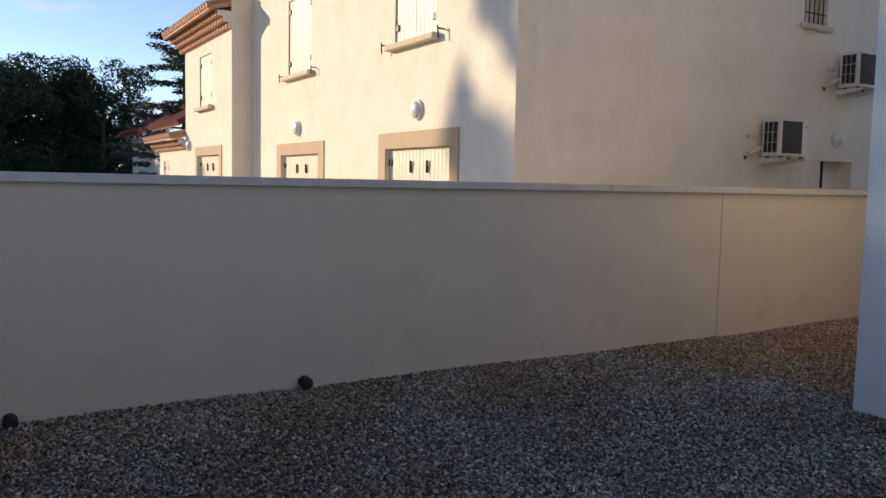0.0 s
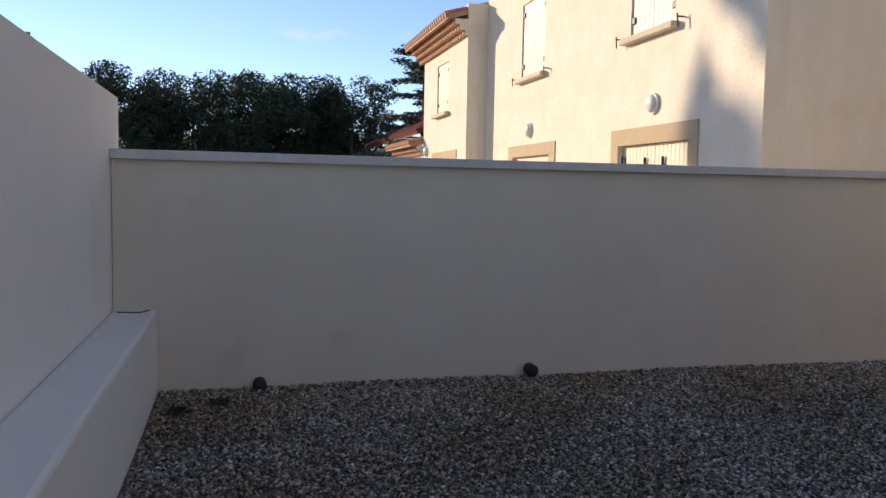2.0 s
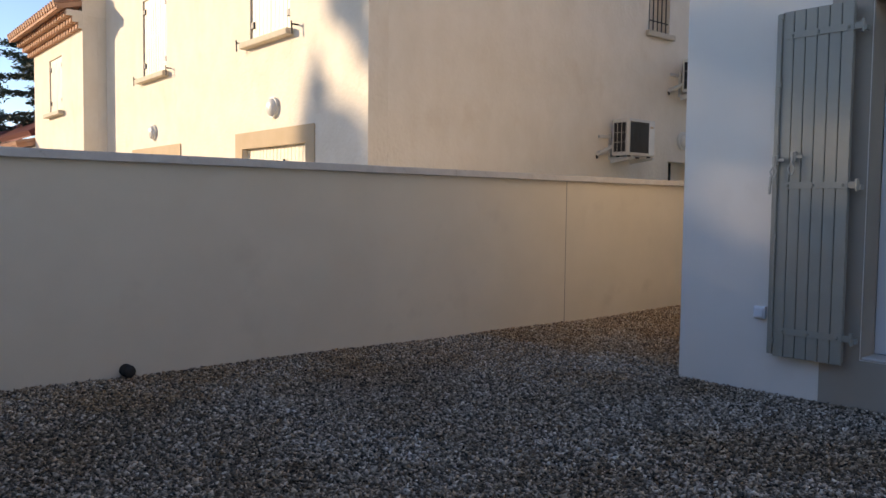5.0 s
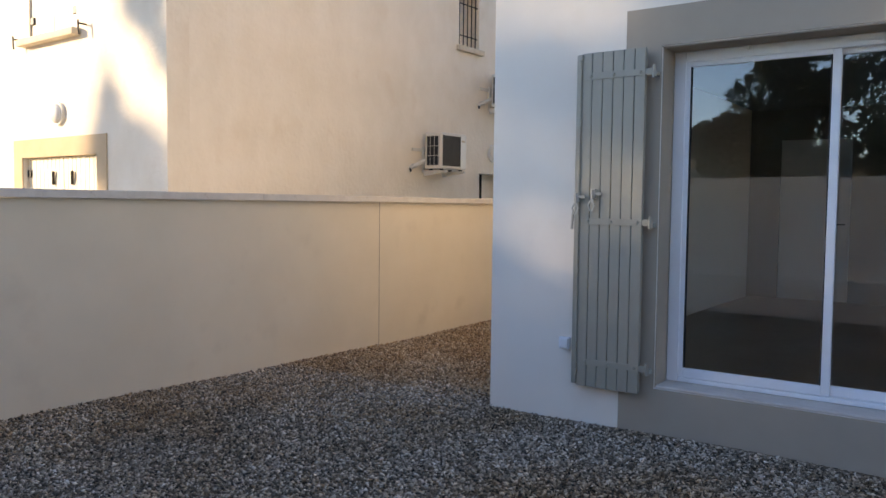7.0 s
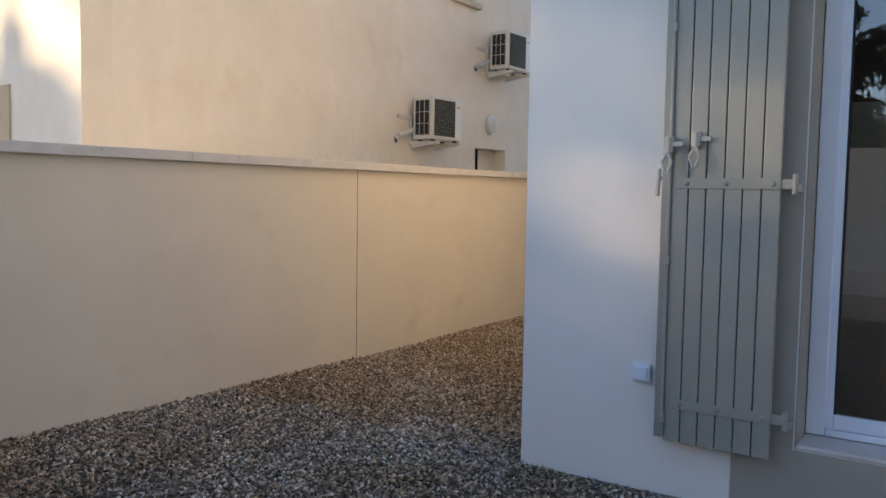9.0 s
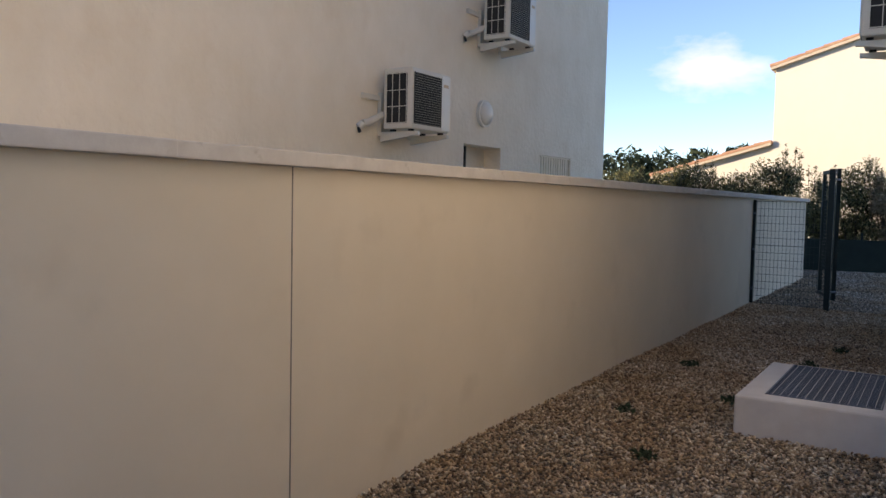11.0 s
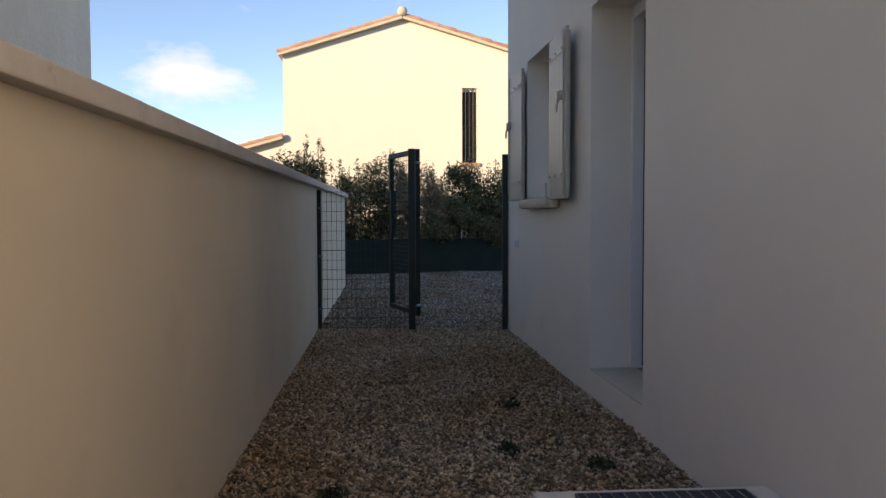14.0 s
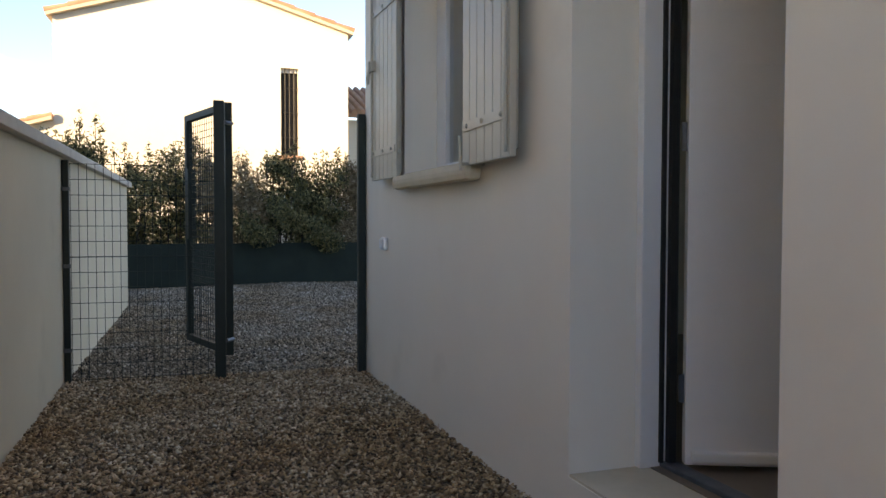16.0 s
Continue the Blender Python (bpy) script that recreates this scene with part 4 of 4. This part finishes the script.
bars = [((wx0 + f * (wx1 - wx0), 0.06, wz0), (wx0 + f * (wx1 - wx0), 0.06, wz1)) for f in (0.25, 0.5, 0.75)]
bars += [((wx0, 0.06, z), (wx1, 0.06, z)) for z in (2.9, 3.45, 4.0)]
for s in bars:
    part("window_bar", rodded(s, r=0.012), M_IRON, w, "dark iron bar")
part("sill", boxed(wx0 - 0.08, wx1 + 0.08, -0.06, -0.001, wz0 - 0.09, wz0 - 0.004, bevel=0.01), M_TILE, w)


def verge(parent, x0, z0, x1, z1, depth):
    """Roof slope along y with round tiles on its edge."""
    bm = bmesh.new()
    d = Vector((x1 - x0, 0, z1 - z0))
    nrm = Vector((-d.z, 0, d.x)).normalized()
    if nrm.z < 0:
        nrm = -nrm
    a, b = Vector((x0, 0, z0)), Vector((x1, 0, z1))
    v = []
    for p in (a, b):
        for yy in (-0.16, depth):
            for k in (0.004, 0.07):
                v.append(bm.verts.new(p + nrm * k + Vector((0, yy, 0))))
    for f in ((0, 1, 5, 4), (2, 6, 7, 3), (1, 3, 7, 5), (0, 4, 6, 2), (0, 2, 3, 1), (4, 5, 7, 6)):
        bm.faces.new([v[i] for i in f])
    part("roof", bm, M_SILL, parent)
    n = max(3, int(d.length / 0.42))
    me = None
    for i in range(n):
        p, q = a + d * (i / n), a + d * ((i + 1.06) / n)
        bm = bmesh.new()
        limb(bm, p + nrm * 0.105 + Vector((0, -0.10, 0)), q + nrm * 0.09 + Vector((0, -0.10, 0)), 0.075, 0.062, 10)
        part("verge_tile", bm, M_TILE, parent)
    bm = bmesh.new()
    m = int(depth / 0.25)
    for i in range(m):
        yy = 0.12 + i * 0.25
        limb(bm, a + nrm * 0.09 + Vector((0, yy, 0)), b + nrm * 0.09 + Vector((0, yy, 0)), 0.085, 0.085, 6)
    part("roof_tiles", bm, M_TILE, parent)


verge(F, xl - 0.1, zl - 0.03, xp, zp, 8)
verge(F, xr + 0.1, zr - 0.03, xp, zp, 8)
bm = bmesh.new()
bmesh.ops.create_uvsphere(bm, u_segments=12, v_segments=8, radius=0.13, matrix=pose(xp, -0.14, zp + 0.18))
part("ridge_end", bm, M_SILL, F)
bm = bmesh.new()
v = [bm.verts.new(q) for q in ((-5.2, 0.05, -0.3), (-1.972, 0.05, -0.3), (-1.972, 0.05, 3.10), (-5.2, 0.05, 2.2),
                               (-5.2, 5, -0.3), (-1.972, 5, -0.3), (-1.972, 5, 3.10), (-5.2, 5, 2.2))]
for f in ((0, 1, 2, 3), (7, 6, 5, 4), (0, 4, 5, 1), (1, 5, 6, 2), (2, 6, 7, 3), (3, 7, 4, 0)):
    bm.faces.new([v[i] for i in f])
part("annex_wall", bm, M_FAR, F)
verge(F, -5.4, 2.14, -1.98, 3.10, 5)
part("annex_wall", boxed(4.142, 9.0, 1.2, 6, -0.3, 3.5), M_FAR, F)
o = tiled_roof(F, 4.145, 9.2, 0.9, 4, 3.62, 4.7)

# ---- gate and fence ----
FY = 10.487


def post(parent, x, y, z0, z1, w=0.06, name="post"):
    return part(name, boxed(x - w / 2, x + w / 2, y - w / 2, y + w / 2, z0, z1, bevel=0.004), M_GREEN, parent)


t = thing("mesh_fence", pose(0, FY, 0), "dark green welded mesh fence panel between wall and gate", "fence")
post(t, 0.022, 0, -0.3, 1.437, 0.04)
for z in (0.2, 0.75, 1.25):
    part("clip", boxed(-0.01, 0.05, -0.028, -0.0205, z - 0.012, z + 0.012), M_STEEL, t)
me = mesh_of("wire", rodded(((0, 0, -0.05), (0, 0, 1.42)), r=0.0018, n=4), M_GREEN)
for i in range(19):
    o = new("wire", me)
    o.parent = t
    o.location = (0.05 + i * 0.05, 0, 0)
for i in range(15):
    part("wire", rodded(((0.03, 0, i * 0.101), (0.97, 0, i * 0.101)), r=0.0032 if i == 8 else 0.002, n=4), M_GREEN, t)

t = thing("garden_gate", pose(0, FY, 0), "dark green metal mesh garden gate standing open", "gate")
post(t, 0.98, 0, -0.3, 1.862, 0.07)
post(t, 1.950, -0.08, -0.3, 1.80, 0.055)
lm = pose(1.05, 0.10, 0, 0, 0, 108)
L = 0.92
leafg = part("gate_leaf", boxed(0, 0.05, -0.025, 0.025, 0.10, 1.87, bevel=0.004), M_GREEN, t)
leafg.matrix_local = lm
part("stile", boxed(L - 0.05, L, -0.025, 0.025, 0.10, 1.87, bevel=0.004), M_GREEN, leafg)
part("rail", boxed(0.051, L - 0.051, -0.025, 0.025, 1.82, 1.87, bevel=0.003), M_GREEN, leafg)
part("rail", boxed(0.051, L - 0.051, -0.025, 0.025, 0.10, 0.15, bevel=0.003), M_GREEN, leafg)
me = mesh_of("wire", rodded(((0, 0, 0.15), (0, 0, 1.82)), r=0.0024, n=4), M_GREEN)
for i in range(17):
    o = new("wire", me)
    o.parent = leafg
    o.location = (0.05 + i * (L - 0.1) / 16, 0, 0)
me = mesh_of("wire", rodded(((0.05, 0, 0), (L - 0.05, 0, 0)), r=0.0024, n=4), M_GREEN)
for i in range(33):
    o = new("wire", me)
    o.parent = leafg
    o.location = (0, 0, 0.17 + i * 0.05)
part("lock_box", boxed(L - 0.1, L - 0.051, -0.03, 0.03, 0.9, 1.45, bevel=0.004), M_GREEN, leafg)
for z in (0.22, 1.72):
    part("hinge", rodded(((1.02, 0.0, z), (1.07, 0.07, z)), r=0.014), M_STEEL, t)

# ---- light well with grating ----
t = thing("light_well", pose(0, 0, 0), "rendered concrete light well kerb beside the villa wall", "light well")
gx0, gx1, gy0, gy1 = 1.405, 2.022, 3.93, 4.975
o = part("kerb", wall_bm(0.86, 1.23, 0.5, [(gx0 - 1.260, gx1 - 1.256, gy0 - 3.782, gy1 - 3.778)]), M_CONCRETE, t)
o.matrix_local = pose(1.258, 3.78, 0.205, -90, 0, 0)
bev = o.modifiers.new("edge", "BEVEL")
bev.width, bev.segments = 0.012, 2
# Black slab below the grating: the well's darkness put into its colour.
part("dark_pit_floor", boxed(gx0, gx1, gy0, gy1, -0.3, -0.2), M_BLACK, t)
g = thing("grating", pose(0, 0, 0), "dark grey galvanised steel grating lying in the light well", "grating")
bm = bmesh.new()
box(bm, gx0, gx0 + 0.006, gy0, gy1, 0.175, 0.207)
box(bm, gx1 - 0.006, gx1, gy0, gy1, 0.175, 0.207)
box(bm, gx0 + 0.006, gx1 - 0.006, gy0, gy0 + 0.006, 0.175, 0.207)
box(bm, gx0 + 0.006, gx1 - 0.006, gy1 - 0.006, gy1, 0.175, 0.207)
part("frame", bm, M_STEEL, g)
me = mesh_of("cross_bar", boxed(gx0 + 0.007, gx1 - 0.007, -0.0015, 0.0015, 0.172, 0.2035), M_STEEL)
for i in range(60):
    o = new("cross_bar", me)
    o.parent = g
    o.location = (0, gy0 + 0.02 + i * (gy1 - gy0 - 0.04) / 59, 0)
me = mesh_of("bearing_bar", boxed(-0.0014, 0.0014, gy0 + 0.007, gy1 - 0.007, 0.2037, 0.2065), M_SHUTTER)
for i in range(13):
    o = new("bearing_bar", me)
    o.parent = g
    o.location = (gx0 + 0.035 + i * (gx1 - gx0 - 0.07) / 12, 0, 0)

# ---- hedge behind a green screen ----
sc = structure("screen_fence", boxed(-9, 7, -0.02, 0.0, -0.2, 0.74), M_SCREEN, "dark green privacy screen cloth along the hedge foot",
               pose(0, 18.25, GZ, 0, 0, 8), "fence")
for i in range(9):
    o = part("post", rodded(((-8.5 + i * 1.85, 0.03, -0.2), (-8.5 + i * 1.85, 0.03, 0.9)), r=0.02), M_GREEN, sc)
rng = random.Random(5)
for i in range(20):
    x = -8.5 + i * 0.82
    y = 18.95 + x * 0.14 + rng.uniform(-0.2, 0.2)
    h = rng.uniform(2.0, 2.3)
    if i == 9:
        h = 2.5
    t = thing("hedge_shrub", pose(x, y, GZ), "hedge shrub behind the screen with dry leaves, sunlit tone put into their colour" if i in (12, 15) else "leafy evergreen hedge shrub behind the green screen",
              "shrub", "hedge shrubs")
    bm = bmesh.new()
    cs, rs = [], []
    for k in range(30):
        a, d = rng.uniform(0, 6.283), rng.uniform(0.1, 0.62)
        c = Vector((d * math.cos(a), d * math.sin(a) * 0.8, h * rng.uniform(0.22, 0.97)))
        cs.append(c)
        rr = rng.uniform(0.18, 0.34)
        rs.append((rr, rr, rr * 1.1))
        limb(bm, (0.1 * math.cos(a), 0.1 * math.sin(a), 0), c, 0.018, 0.006, 5)
    for k in range(9):
        a, d = rng.uniform(0, 6.283), rng.uniform(0.1, 0.55)
        c = Vector((d * math.cos(a), d * math.sin(a), h * rng.uniform(1.0, 1.13)))
        limb(bm, c - Vector((0, 0, 0.5)), c, 0.007, 0.003, 4)
        cs.append(c - Vector((0, 0, 0.1)))
        rs.append((0.07, 0.07, 0.2))
    part("trunk", bm, M_BARK, t)
    ob = new("leaves", leaves_mesh("leaves", cs, rs, 13000, 0.036, M_HEDGE_DRY_LIT if i in (12, 15) else M_HEDGE, 100 + i, shell=0.2))
    ob.parent = t

# twigs hanging over the screen
for x, z, s in ((1.7, 0.95, 3), (2.9, 0.85, 4), (2.35, 1.15, 6)):
    t = thing("hanging_branch", pose(x, 18.05 + x * 0.14, GZ), "leafy branch hanging over the green screen", "branch")
    bm = bmesh.new()
    limb(bm, (0, 0.9, z + 0.35), (0, 0.0, z + 0.1), 0.015, 0.005, 5)
    part("twig", bm, M_BARK, t)
    ob = new("leaves", leaves_mesh("leaves", [(0, 0, z), (0.15, 0.1, z - 0.1), (-0.12, 0.15, z + 0.15)], [(0.28, 0.16, 0.2)] * 3, 1400, 0.035, M_HEDGE, s, shell=0.2))
    ob.parent = t

# ---- trees beyond the garden wall ----
def polar(yaw, dist, ex=5.4, ey=-5.5):
    return ex - dist * math.sin(radians(yaw)), ey + dist * math.cos(radians(yaw))


for i, (yaw, dist, h, sp) in enumerate(((97.3, 31, 6.0, 2.4), (92.8, 32, 6.1, 2.6), (88.3, 30, 6.0, 2.3), (86.2, 33, 6.0, 2.4),
                                        (82.2, 31, 6.1, 2.3), (90.4, 36, 5.4, 2.8), (95, 38, 6.0, 2.8), (84.5, 37, 5.9, 2.4), (100.5, 33, 5.0, 2.2), (80.2, 44, 4.0, 2.2))):
    x, y = polar(yaw, dist * 1.55)
    pine(x, y, -0.3, 1.1 + (h - 1.1) * 1.42, sp * 1.4, 20 + i, "dark green round-crowned pine beyond the garden wall", low=0.12, count=23000, size=0.12, clumps=40)


def cedar(x, y, h, seed):
    t = thing("cedar_tree", pose(x, y, -0.3), "tall blue-green cedar with level drooping branches", "tree")
    rng = random.Random(seed)
    bm = bmesh.new()
    limb(bm, (0, 0, -0.2), (0, 0, h), 0.3, 0.04)
    cs, rs = [], []
    for i in range(46):
        z = h * (0.2 + 0.78 * i / 46)
        a = i * 2.4 + rng.uniform(-0.5, 0.5)
        ln = ((1 - z / h) * 4.2 + 0.8) * rng.uniform(0.5, 1.15)
        tip = Vector((ln * math.cos(a), ln * math.sin(a), z + rng.uniform(-0.5, 0.5)))
        limb(bm, (0, 0, z), tip, 0.06, 0.015, 5)
        for f in (0.4, 0.65, 0.9, 1.05):
            c = Vector((0, 0, z)).lerp(tip, f)
            cs.append(c - Vector((0, 0, 0.08 * f)))
            rs.append((0.5, 0.5, 0.13))
    part("trunk", bm, M_BARK, t)
    ob = new("crown", leaves_mesh("crown", cs, rs, 15000, 0.09, M_CEDAR, seed, flat=0.4, shell=0.2))
    ob.parent = t


x, y = polar(76.8, 36)
cedar(x, y, 8.6, 3)
# slim cypress showing over the tall wall
x, y = polar(103.0, 40)
t = thing("cypress_tree", pose(x, y, -0.3), "slim dark cypress beyond the tall wall", "tree")
bm = bmesh.new()
limb(bm, (0, 0, -0.2), (0, 0, 7.7), 0.2, 0.02)
part("trunk", bm, M_BARK, t)
ob = new("crown", leaves_mesh("crown", [(0, 0, 1 + k * 0.555) for k in range(13)], [(0.4 * (1 - (k / 13.5) ** 2) + 0.05,) * 2 + (0.55,) for k in range(13)], 7000, 0.13, M_PINE, 9, shell=0.2))
ob.parent = t

# unseen trees added to the south-west, placed to shade the yard
def shade(p, s):
    return p * 0.634 - s * 0.773, -p * 0.773 - s * 0.634


for i, (p, s, h, sp, n, lo) in enumerate(((0.1, 45, 15.8, 1.1, 340, 0.55), (3.5, 46, 16.9, 1.4, 12000, 0.5),
                                          (5.0, 45, 16.5, 1.7, 9000, 0.5), (7.2, 46, 15.8, 2.0, 9000, 0.5), (10.2, 46, 16.0, 2.2, 9000, 0.5), (13.6, 46, 16.2, 2.4, 9000, 0.5))):
    x, y = shade(p, s)
    pine(x, y, -0.3, h, sp, 61 + i, "tall unseen pine added to shade the yard", low=lo, count=n, size=0.2, clumps=34, group="pines south of the yard")


def ragged_conifer(p, s, trunk_h, clumps, count, seed, label):
    """A conifer with uneven tufts; each tuft is (offset across the sun, height, half width, half height)."""
    x, y = shade(p, s)
    t = thing("conifer_tree", pose(x, y, -0.3), label, "tree", "conifers beside the yard")
    bm = bmesh.new()
    limb(bm, (0, 0, -0.2), (0, 0, trunk_h), 0.16, 0.03)
    cs, rs = [], []
    for dp, z, rw, rh in clumps:
        c = Vector((dp * 0.634, -dp * 0.773, z))
        limb(bm, (0, 0, min(z - 0.3, trunk_h - 0.1)), c, 0.04, 0.012, 5)
        cs.append(c)
        rs.append((rw, rw, rh))
    part("trunk", bm, M_BARK, t)
    ob = new("crown", leaves_mesh("crown", cs, rs, count, 0.09, M_PINE, seed, shell=0.1))
    ob.parent = t


# Out of view: tufts and gaps shaped for the shadows on the house fronts.
ragged_conifer(-1.72, 33, 11.0, [(-0.95, 11.4, 0.1, 0.3), (-0.92, 11.05, 0.22, 0.35), (-0.85, 10.7, 0.36, 0.35), (-0.8, 10.35, 0.46, 0.35), (-0.5, 10.55, 0.34, 0.5),
                                 (-0.55, 9.95, 0.46, 0.35), (-0.35, 9.55, 0.42, 0.4), (-0.2, 9.15, 0.4, 0.4), (-0.1, 10.15, 0.35, 0.6), (0.2, 9.35, 0.5, 0.8), (0.1, 8.35, 0.5, 0.7)],
               10000, 71, "unseen pointed conifer added to shade the neighbour's front")
ragged_conifer(-1.55, 34, 15.4, [(-0.75, 15.2, 0.45, 0.5), (-0.85, 14.4, 0.5, 0.5), (-0.75, 13.7, 0.5, 0.45), (-0.5, 13.1, 0.4, 0.45), (-0.62, 12.6, 0.36, 0.35), (-0.3, 12.1, 0.25, 0.3),
                                 (0.1, 14.4, 0.5, 0.6), (0.15, 13.2, 0.5, 0.5), (0.1, 12.0, 0.35, 0.3)],
               7500, 72, "tall unseen conifer, its uneven crown added to shade the neighbour's front")
ragged_conifer(2.3, 45, 17.5, [(-0.9, 12.4, 0.5, 0.7), (-0.9, 13.75, 0.45, 0.6), (-1.3, 12.6, 0.4, 0.8), (-1.3, 13.9, 0.35, 0.5), (-1.3, 15.4, 0.4, 0.55), (-0.35, 12.3, 0.5, 0.8), (-0.3, 13.6, 0.45, 0.6), (0.3, 12.5, 0.6, 0.9), (0.4, 13.7, 0.55, 0.8), (0.6, 14.5, 0.5, 0.6),
                               (-0.75, 15.25, 0.5, 0.5), (-0.2, 15.2, 0.5, 0.6), (0.4, 15.4, 0.6, 0.7), (-0.8, 16.5, 0.6, 0.7), (0.0, 16.5, 0.7, 0.8), (0.6, 16.6, 0.7, 0.9),
                               (-0.5, 17.6, 0.7, 0.8), (0.3, 17.8, 0.7, 0.9), (-0.1, 14.2, 0.3, 0.25), (-0.95, 14.55, 0.34, 0.3), (-0.5, 14.5, 0.26, 0.26)],
               21000, 73, "tall unseen conifer added to shade the villa front, with a gap in its crown")

# hill, retaining wall and pines behind the walker
bm = bmesh.new()
v = []
for i in range(25):
    for j in range(13):
        xx, yy = -6 + i * 1.6, -7.2 - j * 2.0
        zz = 1.0 + j * 0.22 + 0.35 * noise.noise((xx * 0.25, yy * 0.25, 0))
        if j == 0:
            zz = -0.4
        v.append(bm.verts.new((xx, yy, zz)))
for i in range(24):
    for j in range(12):
        a = i * 13 + j
        bm.faces.new((v[a], v[a + 1], v[a + 14], v[a + 13]))
structure("hillside", bm, M_SOIL, "steep scrubby hillside above the yard", Matrix(), "hill")
for i, (x, y, h, sp) in enumerate(((1.6, -17, 3.9, 1.6), (4.4, -16, 4.3, 1.9), (7.8, -17, 3.6, 2.0), (-0.6, -18, 2.2, 1.0), (12, -15, 3.4, 2.2))):
    pine(x, y, 1.9, h, sp, 80 + i, "pine growing on the hillside", low=0.1, count=15000, size=0.11, clumps=40, group="pines on the hillside")
structure("wall_yard_east", wall_bm(13, 1.7, 0.2, z0=-0.4), M_BOUNDARY, "rendered wall closing the yard", pose(13.5, 6.5, 0, 0, 0, -90), "wall")

# far woods on the horizon
for i, (x, y, h, sp) in enumerate(((-9, 48, 5.2, 3.2), (-15, 50, 5.0, 3.4), (-21, 52, 5.4, 3.4), (-5.0, 45, 4.4, 2.6))):
    pine(x, y, -0.3, h, sp, 95 + i, "low rounded tree far beyond the houses", low=0.1, count=4500, size=0.25, group="far trees")

# ---- weeds ----
for i, (x, y) in enumerate(((0.95, 3.05), (0.55, 3.9), (1.1, 4.5), (1.35, 6.2), (0.5, 5.6), (1.5, 7.1), (0.55, -5.75), (0.4, -5.5), (1.75, 5.9))):
    t = thing("weed", pose(x, y, float(gz(x, y))), "small green weed growing in the gravel", "weed", "weeds in the gravel")
    ob = new("leaves", leaves_mesh("leaves", [(0, 0, 0.03)], [(0.075, 0.075, 0.03)], 70, 0.022, M_WEED, 300 + i, shell=0.1))
    ob.parent = t


# ---- gravel ----
def gravel(name, count, regions, seed, s0, s1, material, label):
    """Loose angular stones scattered over rectangles (x0, x1, y0, y1)."""
    rng = np.random.default_rng(seed)
    area = np.array([(b - a) * (d - c) for a, b, c, d, _ in regions]) * np.array([r[4] for r in regions])
    pick = rng.choice(len(regions), count, p=area / area.sum())
    reg = np.array([r[:4] for r in regions])[pick]
    x = reg[:, 0] + (reg[:, 1] - reg[:, 0]) * rng.random(count)
    y = reg[:, 2] + (reg[:, 3] - reg[:, 2]) * rng.random(count)
    base = np.array([(1, 0, 0), (-0.5, 0.87, 0.15), (-0.5, -0.87, -0.1), (0.2, 0.1, 0.75), (-0.1, 0, -0.6)], float)
    faces = np.array([(0, 1, 3), (1, 2, 3), (2, 0, 3), (1, 0, 4), (2, 1, 4), (0, 2, 4)], np.int32)
    s = s0 + (s1 - s0) * rng.random(count) ** 2
    pts = base[None] * (0.7 + 0.6 * rng.random((count, 5, 3)))
    pts = pts * (s[:, None, None] * np.stack([np.ones(count), 0.6 + 0.4 * rng.random(count), 0.45 + 0.35 * rng.random(count)], 1)[:, None, :])
    for i, j in ((1, 2), (0, 2), (0, 1)):
        ang = rng.normal(0, 0.5, count) if j == 2 else rng.uniform(0, 6.283, count)
        c, sn = np.cos(ang)[:, None], np.sin(ang)[:, None]
        a, b = pts[:, :, i].copy(), pts[:, :, j].copy()
        pts[:, :, i], pts[:, :, j] = a * c - b * sn, a * sn + b * c
    pts[:, :, 0] += x[:, None]
    pts[:, :, 1] += y[:, None]
    pts[:, :, 2] += (gz(x, y) + 0.004 + 0.012 * rng.random(count))[:, None]
    v = pts.reshape(-1, 3)
    f = (faces[None] + (np.arange(count, dtype=np.int32) * 5)[:, None, None]).reshape(-1)
    me = bpy.data.meshes.new(name)
    me.vertices.add(len(v))
    me.vertices.foreach_set("co", v.ravel())
    me.loops.add(len(f))
    me.loops.foreach_set("vertex_index", f)
    me.polygons.add(len(f) // 3)
    me.polygons.foreach_set("loop_start", np.arange(0, len(f), 3, dtype=np.int32))
    me.update()
    me.validate()
    me.materials.append(material)
    return tagged(new(name, me), label, "gravel", kind="stuff")


gravel("gravel", 215000, [(0.0, 1.4, -5.9, 0.0, 0.75), (1.4, 2.32, -5.9, 0.3, 1.0), (2.28, 5.7, -5.9, 0.0, 1.1), (0.0, 2.05, 10.6, 18.0, 0.5),
                          (2.0, 6.5, 11.0, 18.6, 0.3)], 7, 0.0085, 0.0215, M_STONE, "loose grey crushed stone gravel in the yard")
gravel("gravel", 100000, [(0.0, 2.12, 0.0, 10.6, 1.2), (0.0, 0.9, -5.9, 0.0, 0.45), (0.9, 2.2, -1.2, 0.0, 0.5), (1.6, 4.2, -3.6, -1.6, 0.06)], 8, 0.009, 0.022, M_STONE_BROWN,
       "loose buff and brown gravel mixed with earth")
